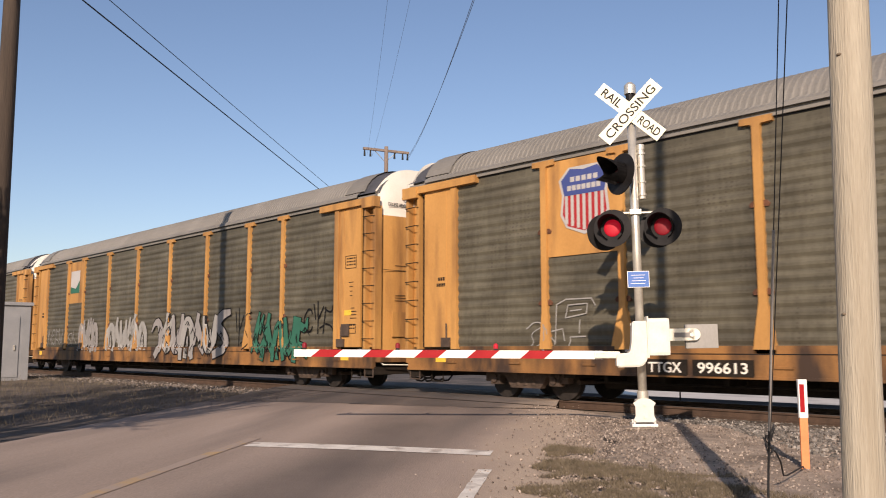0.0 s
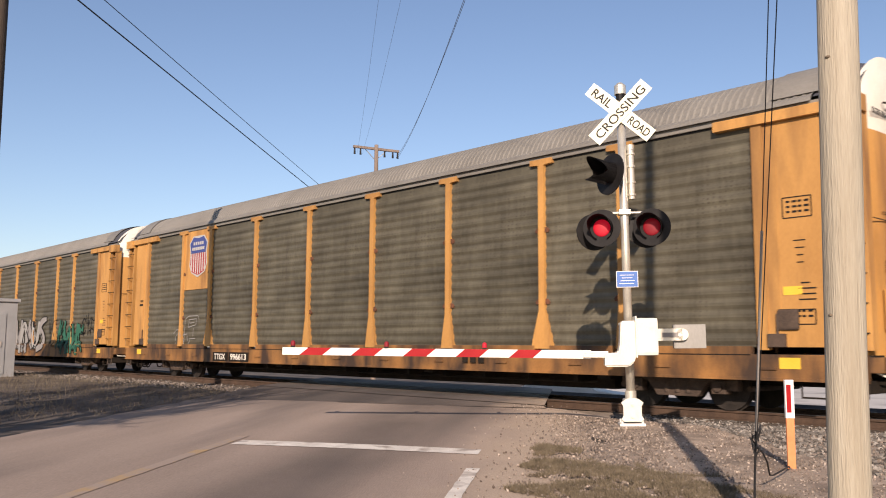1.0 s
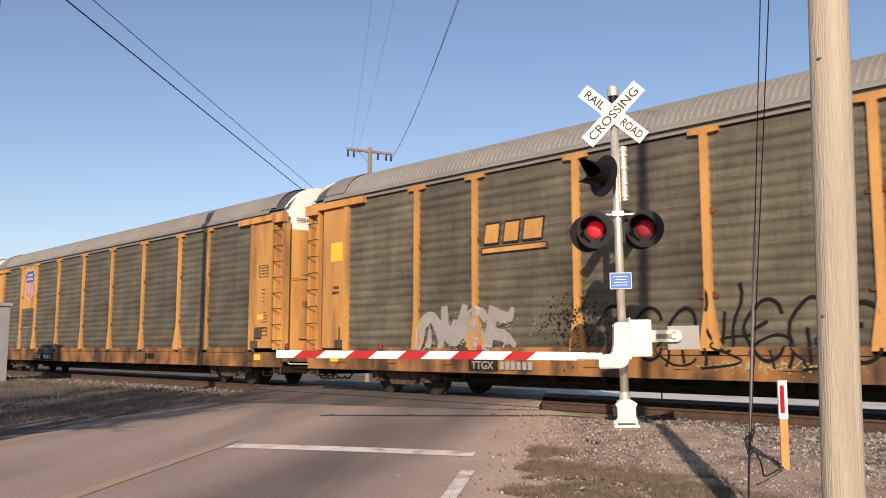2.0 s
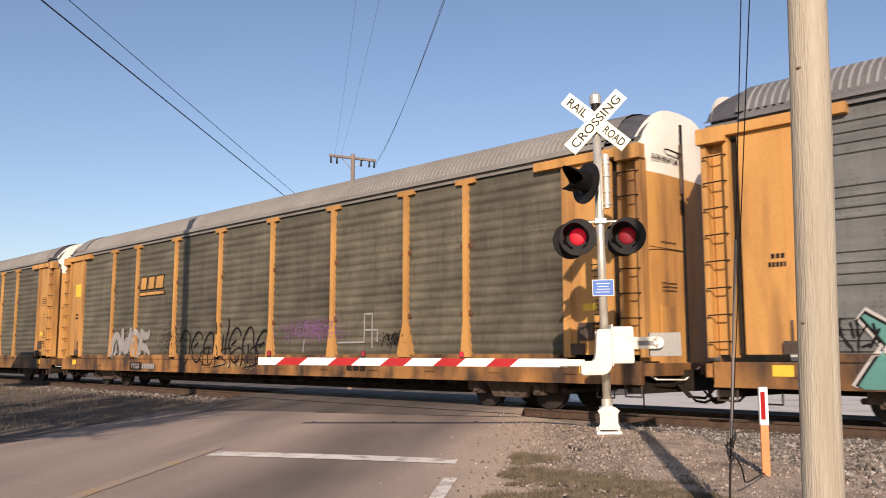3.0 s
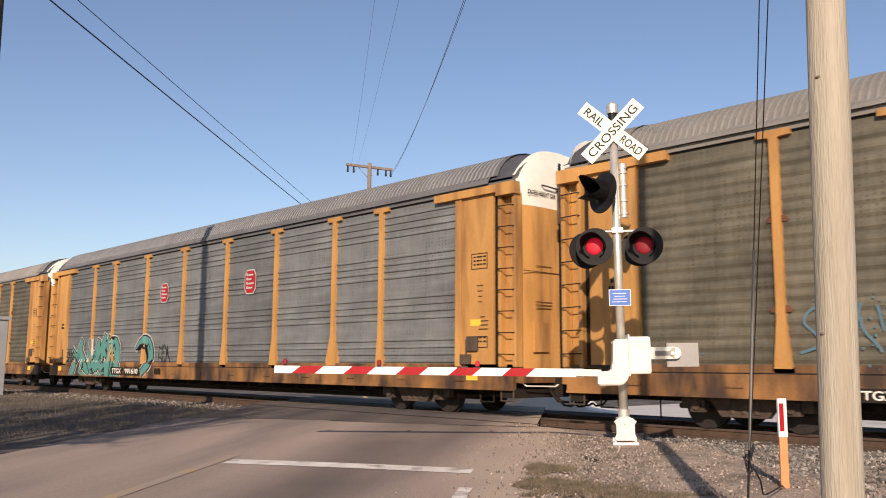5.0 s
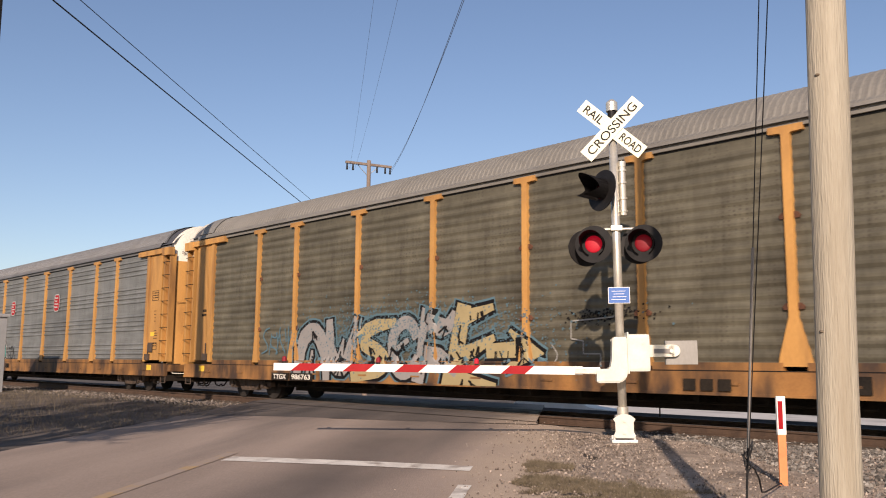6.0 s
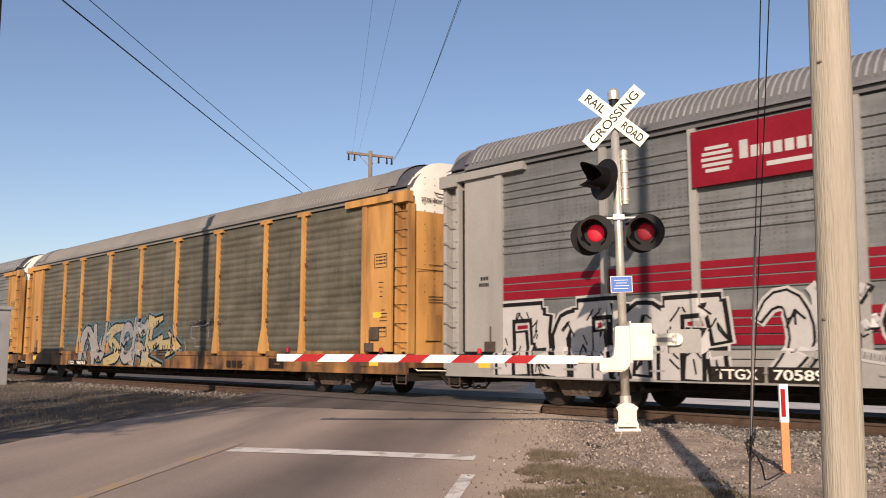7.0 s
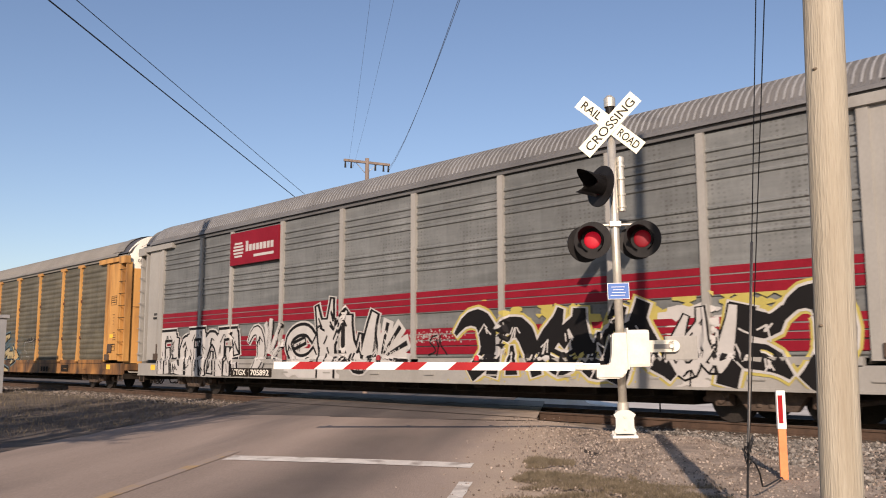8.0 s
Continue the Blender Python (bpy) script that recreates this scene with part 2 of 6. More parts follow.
def road_edge(m, dust_a, dust_b, grit_a, grit_b):
    """Blends the asphalt into drifted dust and then grit, across the road's own ragged edge."""
    n, l = m.node_tree.nodes, m.node_tree.links
    bsdf = n["Principled BSDF"]
    col = bsdf.inputs["Base Color"].links[0].from_socket
    tc, dot, rag, fine = n.new("ShaderNodeTexCoord"), n.new("ShaderNodeVectorMath"), n.new("ShaderNodeTexNoise"), n.new("ShaderNodeTexNoise")
    dot.operation = "DOT_PRODUCT"
    dot.inputs[1].default_value = (0.785, 0.62, 0)
    l.new(tc.outputs["Object"], dot.inputs[0])
    rag.inputs["Scale"].default_value, rag.inputs["Detail"].default_value = 0.9, 6
    fine.inputs["Scale"].default_value, fine.inputs["Detail"].default_value = 60, 4
    l.new(tc.outputs["Object"], rag.inputs["Vector"])
    l.new(tc.outputs["Object"], fine.inputs["Vector"])
    add = n.new("ShaderNodeMath")
    add.operation = "MULTIPLY_ADD"
    add.inputs[1].default_value = 1.7
    l.new(rag.outputs[0], add.inputs[0])
    l.new(dot.outputs["Value"], add.inputs[2])
    # oil and rubber along the middle of the lane
    mid, band, blot, oil, dark = (n.new("ShaderNodeMath"), n.new("ShaderNodeMapRange"), n.new("ShaderNodeTexNoise"), n.new("ShaderNodeMath"), n.new("ShaderNodeMix"))
    mid.operation, oil.operation, dark.data_type = "ABSOLUTE", "MULTIPLY", "RGBA"
    shift = n.new("ShaderNodeMath")
    shift.operation = "ADD"
    shift.inputs[1].default_value = 2.9
    l.new(dot.outputs["Value"], shift.inputs[0])
    l.new(shift.outputs[0], mid.inputs[0])
    for k, v in zip(("From Min", "From Max", "To Min", "To Max"), (0.2, 1.3, 1.0, 0.0)):
        band.inputs[k].default_value = v
    l.new(mid.outputs[0], band.inputs["Value"])
    blot.inputs["Scale"].default_value, blot.inputs["Detail"].default_value = 0.55, 5
    l.new(tc.outputs["Object"], blot.inputs["Vector"])
    l.new(band.outputs[0], oil.inputs[0])
    l.new(blot.outputs[0], oil.inputs[1])
    l.new(oil.outputs[0], dark.inputs["Factor"])
    l.new(col, dark.inputs["A"])
    dark.inputs["B"].default_value = (0.055, 0.044, 0.037, 1)
    col = dark.outputs["Result"]
    for lo, hi, ca, cb in ((-0.75, 0.25, dust_a, dust_b), (0.55, 1.15, grit_a, grit_b)):
        fac, ramp, mix = n.new("ShaderNodeMapRange"), n.new("ShaderNodeValToRGB"), n.new("ShaderNodeMix")
        fac.inputs["From Min"].default_value, fac.inputs["From Max"].default_value = lo, hi
        l.new(add.outputs[0], fac.inputs["Value"])
        ramp.color_ramp.elements[0].position, ramp.color_ramp.elements[1].position = 0.36, 0.64
        ramp.color_ramp.elements[0].color, ramp.color_ramp.elements[1].color = (*ca, 1), (*cb, 1)
        l.new(fine.outputs[0], ramp.inputs[0])
        mix.data_type = "RGBA"
        l.new(fac.outputs[0], mix.inputs["Factor"])
        l.new(col, mix.inputs["A"])
        l.new(ramp.outputs[0], mix.inputs["B"])
        col = mix.outputs["Result"]
    l.new(col, bsdf.inputs["Base Color"])


for asphalt in (ASPHALT, ASPHALT_DARK):
    road_edge(asphalt, (0.35, 0.27, 0.196), (0.47, 0.37, 0.275), (0.24, 0.184, 0.135), (0.44, 0.355, 0.27))
TAR = surface("tar_seam", (0.025, 0.022, 0.02), (0.05, 0.043, 0.038), 0.8)
LINE_W = surface("worn_white_road_paint", (0.52, 0.48, 0.42), (0.74, 0.7, 0.62), 0.85, 0, 4, 50, 0.3, dirt=(0.33, 0.285, 0.24), dirt_scale=3, dirt_at=(0.54, 0.68))
LINE_Y = surface("worn_yellow_road_paint", (0.42, 0.31, 0.2), (0.55, 0.36, 0.15), 0.88, 0, 3, 50, 0.3, dirt=(0.4, 0.315, 0.25), dirt_scale=2.5, dirt_at=(0.4, 0.56))
DIRT = surface("dry_dirt_and_gravel", (0.07, 0.054, 0.042), (0.18, 0.143, 0.11), 0.95, 0, 1.2, 45, 0.7, contrast=(0.36, 0.62), dirt=(0.055, 0.043, 0.034), dirt_scale=0.5, dirt_at=(0.44, 0.6))
GRAVEL = surface("pale_crushed_gravel", (0.25, 0.192, 0.142), (0.5, 0.405, 0.315), 0.95, 0, 3, 38, 0.9, contrast=(0.36, 0.62), dirt=(0.13, 0.1, 0.075), dirt_scale=0.9, dirt_at=(0.55, 0.72))
LOT = surface("pale_concrete_lot", (0.6, 0.56, 0.5), (0.69, 0.65, 0.58), 0.9, 0, 0.4, 20, 0.2, dirt=(0.3, 0.28, 0.25), dirt_scale=0.3)
GRASS = surface("dry_grass", (0.1, 0.08, 0.048), (0.25, 0.2, 0.13), 0.95, 0, 6, 40, 0.1)
CABINET = surface("grey_steel_cabinet", (0.33, 0.34, 0.34), (0.42, 0.42, 0.42), 0.55, 0.2, 2, 30, 0.04)
BARK = surface("tree_bark", (0.06, 0.045, 0.035), (0.12, 0.095, 0.075), 0.9)
YELLOW = surface("yellow_label", (0.7, 0.42, 0.03), (0.78, 0.5, 0.05), 0.6, bump=0.02)
PAINT = {k: surface(k + "_sprayed_paint", tuple(v * 0.85 for v in c), c, 0.7, 0, 2, 15, 0.04) for k, c in
         {"white": (0.57, 0.55, 0.515), "black": (0.01, 0.009, 0.009), "silver": (0.34, 0.32, 0.3), "teal": (0.1, 0.3, 0.26), "green": (0.03, 0.16, 0.1),
          "sand": (0.45, 0.36, 0.18), "cyan": (0.11, 0.2, 0.24), "acid": (0.5, 0.42, 0.1), "violet": (0.25, 0.12, 0.26), "red": (0.45, 0.03, 0.035), "blue": (0.06, 0.09, 0.3), "chalk": (0.38, 0.37, 0.34)}.items()}


# ---- mesh helpers ----
for m in (PAINT["black"], INK, GRIME, BLACK, RED_TAPE, SCREEN_RED, PAINT["red"]):
    m.node_tree.nodes["Principled BSDF"].inputs["Specular IOR Level"].default_value = 0.2


def mesh_of(bm, name, smooth=False):
    me = bpy.data.meshes.new(name)
    bm.normal_update()
    bm.to_mesh(me)
    bm.free()
    if smooth:
        for p in me.polygons:
            p.use_smooth = True
    return me


def part(name, bm, material, parent=None, label="", at=None, smooth=False):
    me = bm if isinstance(bm, bpy.types.Mesh) else mesh_of(bm, name, smooth)
    if not me.materials:
        me.materials.append(material)
    ob = new(name, me)
    if parent:
        ob.parent = parent
    if at is not None:
        ob.matrix_basis = at
    if label:
        ob["label"] = label
    return ob


def thing(name, at, label, category, group="", kind=""):
    ob = new(name)
    ob.empty_display_size = 0.1
    ob.matrix_basis = at
    return tagged(ob, label, category, group, kind)


def box(bm, x0, x1, y0, y1, z0, z1, bevel=0.0):
    r = bmesh.ops.create_cube(bm, size=1, matrix=Matrix.Translation(((x0 + x1) / 2, (y0 + y1) / 2, (z0 + z1) / 2)) @ Matrix.Diagonal((x1 - x0, y1 - y0, z1 - z0, 1)))
    if bevel:
        es = {e for v in r["verts"] for e in v.link_edges}
        bmesh.ops.bevel(bm, geom=list(es), offset=bevel, segments=2, affect="EDGES", profile=0.7)
    return bm


def boxed(x0, x1, y0, y1, z0, z1, bevel=0.0):
    return box(bmesh.new(), x0, x1, y0, y1, z0, z1, bevel)


def rod(bm, a, b, r, r2=None, seg=10):
    a, b = Vector(a), Vector(b)
    d = b - a
    m = Matrix.Translation((a + b) / 2) @ d.to_track_quat("Z", "Y").to_matrix().to_4x4()
    bmesh.ops.create_cone(bm, cap_ends=True, segments=seg, radius1=r, radius2=r if r2 is None else r2, depth=d.length, matrix=m)
    return bm


def tube(bm, pts, r, seg=6):
    """A bent round bar through the points."""
    pts = [Vector(p) for p in pts]
    rings = []
    for i, p in enumerate(pts):
        d = (pts[min(i + 1, len(pts) - 1)] - pts[max(i - 1, 0)]).normalized()
        q = d.to_track_quat("Z", "Y")
        rings.append([bm.verts.new(p + q @ Vector((r * math.cos(a), r * math.sin(a), 0))) for a in (2 * math.pi * k / seg for k in range(seg))])
    for a, b in zip(rings, rings[1:]):
        for k in range(seg):
            bm.faces.new((a[k], a[(k + 1) % seg], b[(k + 1) % seg], b[k]))
    bm.faces.new(rings[0][::-1])
    bm.faces.new(rings[-1])
    return bm


def prism(bm, outline, y0, y1):
    """A plate with the outline in x, z, from y0 (front) to y1."""
    f = [bm.verts.new((x, y0, z)) for x, z in outline]
    b = [bm.verts.new((x, y1, z)) for x, z in outline]
    n = len(f)
    bm.faces.new(f)
    bm.faces.new(b[::-1])
    for i in range(n):
        bm.faces.new((f[i], b[i], b[(i + 1) % n], f[(i + 1) % n]))
    bmesh.ops.recalc_face_normals(bm, faces=bm.faces)
    return bm


def lettering(text, height, width=None, depth=0.002, bold=0.014):
    """A mesh of the words in the built-in font, centred, in the x, z plane, facing -y."""
    cu = bpy.data.curves.new("words", "FONT")
    cu.body, cu.align_x, cu.align_y, cu.extrude, cu.offset = text, "CENTER", "CENTER", depth, bold
    ob = bpy.data.objects.new("words", cu)
    me = bpy.data.meshes.new_from_object(ob)
    bpy.data.objects.remove(ob)
    xs, ys = [v.co.x for v in me.vertices], [v.co.y for v in me.vertices]
    s = height / (max(ys) - min(ys))
    sx = s if width is None else width / (max(xs) - min(xs))
    cx, cy = (max(xs) + min(xs)) / 2, (max(ys) + min(ys)) / 2
    me.transform(Matrix(((sx, 0, 0, -cx * sx), (0, 0, -1, 0), (0, s, 0, -cy * s), (0, 0, 0, 1))))
    return me


CACHE = {}


def shared(key, build):
    """One mesh for alike pieces; a mesh of its own for every material."""
    if key not in CACHE:
        CACHE[key] = build()
    return CACHE[key]


# ---- ground, road and track ----
def ground_z(y):
    return -0.03 - 0.034 * max(0.0, min(13.0 - y, 13.8)) if y < 18 else -0.03 - 0.24 * min(y - 18, 5.6)


def bed_z(y):
    """The ground beside the road: it dips under the ballast along the track."""
    return ground_z(y) - 0.2 * max(0.0, min((y - 11.7) / 1.3, 1.0)) * (y < 18)


ROAD_U, ROAD_R = Vector((-0.62, 0.785, 0)), Vector((0.785, 0.62, 0))     # along the road, and to its right


def road_point(along, side, lift=0.0):
    p = ROAD_U * along + ROAD_R * side
    return Vector((p.x, p.y, ground_z(p.y) + lift))


def sheet(nx, ny, place):
    bm = bmesh.new()
    v = [[bm.verts.new(place(i / nx, j / ny)) for i in range(nx + 1)] for j in range(ny + 1)]
    for j in range(ny):
        for i in range(nx):
            bm.faces.new((v[j][i], v[j][i + 1], v[j + 1][i + 1], v[j + 1][i]))
    bmesh.ops.recalc_face_normals(bm, faces=bm.faces)
    if sum(f.normal.z for f in bm.faces) < 0:
        bmesh.ops.reverse_faces(bm, faces=bm.faces)
    return bm


def crown_lift(along, a):
    """The road's camber, which flattens out at the rails."""
    y = (ROAD_U * along + ROAD_R * (-8.75 + 8.2 * a)).y
    return 0.05 * math.sin(math.pi * min(1, max(0, a))) * max(0.0, min(1.0, (12.4 - y) / 3))


def far_step(s):
    s = 2 * s - 1
    return 60 * s + 1500 * abs(s) ** 7 * (1 if s > 0 else -1)


def ground_place(a, b):
    x, y = far_step(a) - 12, far_step(b) + 8
    bumps = 0.035 * noise.noise((x * 0.8, y * 0.8, 0)) if y < 12.5 else 0
    return x, y, bed_z(y) - 0.03 + bumps * 0.6


tagged(part("ground", sheet(240, 240, ground_place), DIRT, smooth=True), "dry dirt verge with patches of thin gravel", "ground", kind="structure")
def road_place(a, b):
    """The road's sheet, drawn out over its dusty edge, narrower where it meets the rails."""
    along = -25 + 70 * b
    edge = road_point(along, -0.5)
    wide = 8.2 + 1.7 * max(0.0, min(1.0, (12.7 - edge.y) / 1.2))
    side = -8.75 + wide * a + 0.16 * noise.noise((b * 90, a * 3, 2)) * (a < 0.05)
    return road_point(along, side, 0.012 + crown_lift(along, (side + 8.75) / 8.2) - 0.1 * max(0.0, side + 0.2))


tagged(part("road", sheet(30, 300, road_place), ASPHALT, smooth=True),
       "worn sun-bleached two-lane asphalt road over the crossing", "road", kind="structure")


def strip(name, a0, a1, s0, s1, skew, material, label, n=40):
    def place(a, b):
        s = s0 + (s1 - s0) * a
        return road_point(a0 + (a1 - a0) * b + skew * a + 0.015 * noise.noise((a * 40, b * 40, 1)), s + 0.012 * noise.noise((b * 60, a * 9, 5)), 0.0185 + crown_lift(a0 + (a1 - a0) * b, (s + 8.75) / 8.2))
    tagged(part(name, sheet(n, 160, place), material), label, "road marking", kind="structure")


strip("stop_line", 11.15, 11.56, -4.55, -1.15, -0.6, LINE_W, "worn white stop line painted across the lane")
strip("edge_line", -6, 9.55, -1.17, -1.02, 0, LINE_W, "worn white edge line painted along the road", 6)
strip("centre_line", -10, 12.0, -4.8, -4.62, 0, LINE_Y, "faded yellow centre line painted on asphalt", 6)
def apron_place(a, b):
    """Darker asphalt from the seam to the rails."""
    side = -8.7 + 8.1 * a
    start, end = 17.77 - 0.31 * (side + 4.64) + 0.03 * noise.noise((a * 12, 1, 1)), (12.95 - ROAD_R.y * side) / ROAD_U.y
    along = start + (end - start) * b
    return road_point(along, side, 0.015 + crown_lift(along, (side + 8.75) / 8.2))


tagged(part("crossing_apron", sheet(50, 24, apron_place), ASPHALT_DARK, smooth=True), "darker asphalt before the rails", "pavement", kind="structure")


strip("tar_seam", 17.72, 17.78, -4.9, -0.5, -1.36, TAR, "dark tar seam across the road before the rails")

TRACK_Y = 15.2
trk = thing("railway_track", pose(0, TRACK_Y, 0), "steel rails on weathered timber ties in ballast", "railway track", kind="structure")


def rail_bm():
    bm = bmesh.new()
    prof = [(-0.07, -0.17), (0.07, -0.17), (0.07, -0.155), (0.012, -0.13), (0.012, -0.045), (0.036, -0.035), (0.036, 0.0), (-0.036, 0.0), (-0.036, -0.035), (-0.012, -0.045), (-0.012, -0.13), (-0.07, -0.155)]
    a = [bm.verts.new((-220, y, z)) for y, z in prof]
    b = [bm.verts.new((220, y, z)) for y, z in prof]
    for i in range(len(prof)):
        bm.faces.new((a[i], a[(i + 1) % len(prof)], b[(i + 1) % len(prof)], b[i]))
    bmesh.ops.recalc_face_normals(bm, faces=bm.faces)
    return bm


for s in (-0.752, 0.752):
    part("rail", rail_bm(), RAIL_RUST, trk, at=pose(0, s, 0))
    part("rail_head", boxed(-220, 220, s - 0.03, s + 0.03, 0.0, 0.003), RAILHEAD, trk, "polished running surface")
tie_me = mesh_of(boxed(-0.115, 0.115, -1.3, 1.3, -0.33, -0.165, 0.012), "tie")
tie_me.materials.append(TIE)
for i in range(150):
    x = -62 + i * 0.52
    if not -22.6 < x < -9.4:
        part("tie", tie_me, TIE, trk, at=pose(x + random.uniform(-0.02, 0.02), random.uniform(-0.05, 0.05), 0.0, 0, 0, random.uniform(-1, 1)))


def ballast_place(a, b):
    y = 12.35 + 5.7 * b
    d = abs(y - TRACK_Y)
    z = -0.19 if d < 1.5 else -0.19 - (d - 1.5) * 0.02
    x = -200 + 400 * a
    return x, y, max(z, bed_z(y) - 0.05) + 0.02 * noise.noise((x * 3, y * 3, 4)) if b not in (0, 1) else bed_z(y) - 0.06


tagged(part("ballast_bed", sheet(900, 24, ballast_place), GRAVEL, smooth=True), "grey crushed-stone ballast bed under the track", "ballast", kind="structure")


def crossing_panel(y0, y1):
    def place(a, b):
        y = y0 + (y1 - y0) * b
        left, right = ROAD_R * -8.75, ROAD_R * -0.55
        xl = left.x + (y - left.y) / ROAD_U.y * ROAD_U.x
        xr = right.x + (y - right.y) / ROAD_U.y * ROAD_U.x
        return xl + (xr - xl) * a, y, -0.004 + 0.002 * noise.noise((a * 30, y * 4, 3))
    return sheet(30, 6, place)


for y0, y1 in ((12.9, 14.39), (14.53, 15.88), (16.02, 18.2)):
    tagged(part("crossing_surface", crossing_panel(y0, y1), ASPHALT_DARK), "asphalt filling between the rails of the crossing", "pavement", kind="structure")
tagged(part("pavement", sheet(40, 20, lambda a, b: (-31 + 291 * a, 19.2 + 45 * b ** 1.5, ground_z(19.2 + 45 * b ** 1.5) + 0.02)), LOT), "pale concrete lot beyond the track", "pavement", kind="structure")
tagged(part("gravel_verge", sheet(60, 40, lambda a, b: (lambda p: (p.x + (0.8 * noise.noise((b * 9, a * 5, 1)) + 0.3 * noise.noise((b * 31, 4, 1))) * max(0.3, 1 - a * 4), p.y, bed_z(p.y) - 0.03 + 0.06 * min(1.0, a * 6) + 0.02 * noise.noise((p.x * 2, p.y * 2, 0))))(road_point(6.2 + 10.2 * b, 0.1 + 6.4 * a * (1 - 0.1 * b)))), GRAVEL, smooth=True),
       "pale crushed gravel verge beside the crossing", "ground", kind="structure")


def stones(name, count, place, size, material, label, seed):
    """Many small angular stones in one mesh."""
    rng = np.random.default_rng(seed)
    base = np.array([(1, 0, 0), (-1, 0, 0), (0, 1, 0), (0, -1, 0), (0, 0, 1), (0, 0, -1)], float)
    tri = np.array([(0, 2, 4), (2, 1, 4), (1, 3, 4), (3, 0, 4), (2, 0, 5), (1, 2, 5), (3, 1, 5), (0, 3, 5)])
    v, f = [], []
    for i in range(count):
        x, y, z = place(rng)
        s = size * rng.uniform(0.5, 1.5) * rng.uniform(0.7, 1.2, 3)
        q = np.linalg.qr(rng.normal(size=(3, 3)))[0]
        v.append((base * rng.uniform(0.75, 1.2, (6, 1)) * s) @ q + (x, y, z))
        f.append(tri + 6 * i)
    me = bpy.data.meshes.new(name)
    me.from_pydata(np.concatenate(v).tolist(), [], np.concatenate(f).tolist())
    return tagged(part(name, me, material), label, "stones", kind="stuff")


STONE_V = stone_mix("mixed_ballast_stone", (0.045, 0.038, 0.031), (0.47, 0.425, 0.365))
STONE_D = stone_mix("dull_ballast_stone", (0.05, 0.041, 0.034), (0.36, 0.31, 0.265))
PEBBLE = stone_mix("mixed_verge_pebbles", (0.13, 0.1, 0.077), (0.58, 0.48, 0.39))


def shoulder(rng, x0, x1, y0, y1):
    x, y = rng.uniform(x0, x1), rng.uniform(y0, y1)
    d = abs(y - TRACK_Y)
    return x, y, max(-0.2 if d < 1.5 else -0.2 - (d - 1.5) * 0.02, bed_z(y) - 0.035) + 0.01


def verge(rng):
    p = road_point(rng.uniform(6.5, 16.0), -0.15 + 6.6 * rng.uniform(0, 1) ** 1.2 + 0.3 * rng.normal())
    return p.x, p.y, bed_z(p.y) + 0.033


def road_side(rng):
    p = road_point(rng.uniform(6.5, 17), -0.75 + 0.35 * rng.normal())
    return p.x, p.y, p.z + 0.03


stones("ballast_stones", 7000, lambda r: shoulder(r, -9.6, 0.5, 12.0, 14.4), 0.032, STONE_V, "loose angular grey ballast stones beside the rail", 1)
stones("ballast_stones", 5000, lambda r: shoulder(r, -62, -22.3, 11.3, 14.4), 0.045, STONE_D, "loose angular grey ballast stones beside the rail", 2)
stones("ballast_stones", 3500, lambda r: shoulder(r, -40, 0.5, 14.5, 18.0), 0.035, STONE_V, "loose angular grey ballast stones beside the rail", 3)
def coarse(rng):
    x = rng.uniform(-7.2, -0.5)
    y = rng.uniform(max(8.0, 9.5 + (-4.0 - x) * 0.8), 12.4)
    return x, y, bed_z(y) + 0.035


stones("ballast_stones", 5000, coarse, 0.026, STONE_V, "coarse grey and white ballast stones on the verge", 8)
stones("verge_stones", 16000, verge, 0.0135, PEBBLE, "small pale stones scattered over the verge", 4)
stones("road_edge_stones", 350, road_side, 0.012, PEBBLE, "small stones scattered along the road edge", 5)


def grass(name, count, place, height, label, seed):
    rng = np.random.default_rng(seed)
    v, f = [], []
    for i in range(count):
        x, y, z = place(rng)
        a, h, w = rng.uniform(0, 6.28), height * rng.uniform(0.4, 1.4), 0.004
        lean = rng.normal(size=2) * h * 0.55
        dx, dy = w * math.cos(a), w * math.sin(a)
        v += [(x - dx, y - dy, z), (x + dx, y + dy, z), (x + lean[0], y + lean[1], z + h)]
        f.append((3 * i, 3 * i + 1, 3 * i + 2))
    me = bpy.data.meshes.new(name)
    me.from_pydata(v, [], f)
    return tagged(part(name, me, GRASS), label, "grass", kind="stuff")


def patch(rng):
    while True:
        a, s = rng.uniform(5.0, 11.8), rng.uniform(-0.7, 2.6)
        if s > -0.5 + 0.6 * noise.noise((a * 2.2, 4, 6)) and (s + 0.75) < (11.9 - a) * 0.7 + 0.5 * noise.noise((a * 1.5, s * 1.5, 3)) and noise.noise((a * 1.3, s * 1.3, 8)) + 0.5 * noise.noise((a * 5, s * 5, 2)) > -0.15:
            p = road_point(a, s)
            return p.x, p.y, p.z + 0.02


def left_patch(rng):
    x, y = rng.uniform(-42, -17), rng.uniform(3.5, 12.0)
    return x, y, ground_z(y) - 0.02


grass("dry_grass", 80000, patch, 0.045, "short dry winter grass in gravel", 6)
grass("dry_grass", 300, lambda r: (r.uniform(-34, -22), r.uniform(6.5, 11.5), -0.2), 0.45, "tall dry weed stalks on the verge", 17)
grass("dry_grass", 16000, left_patch, 0.09, "short dry winter grass on the dirt verge", 7)

# ---- crossing signal ----
MAST = Vector((-7.66, 11.11, -0.09))
TURN = math.degrees(math.atan2(ROAD_R.y, ROAD_R.x)) + 3          # local x to the right of the road, local -y towards the traffic
sig = thing("crossing_signal", Matrix.Translation(MAST) @ pose(0, 0, 0, 0, -0.9, TURN), "galvanised railroad crossing signal mast with red flashing lamps", "crossing signal")


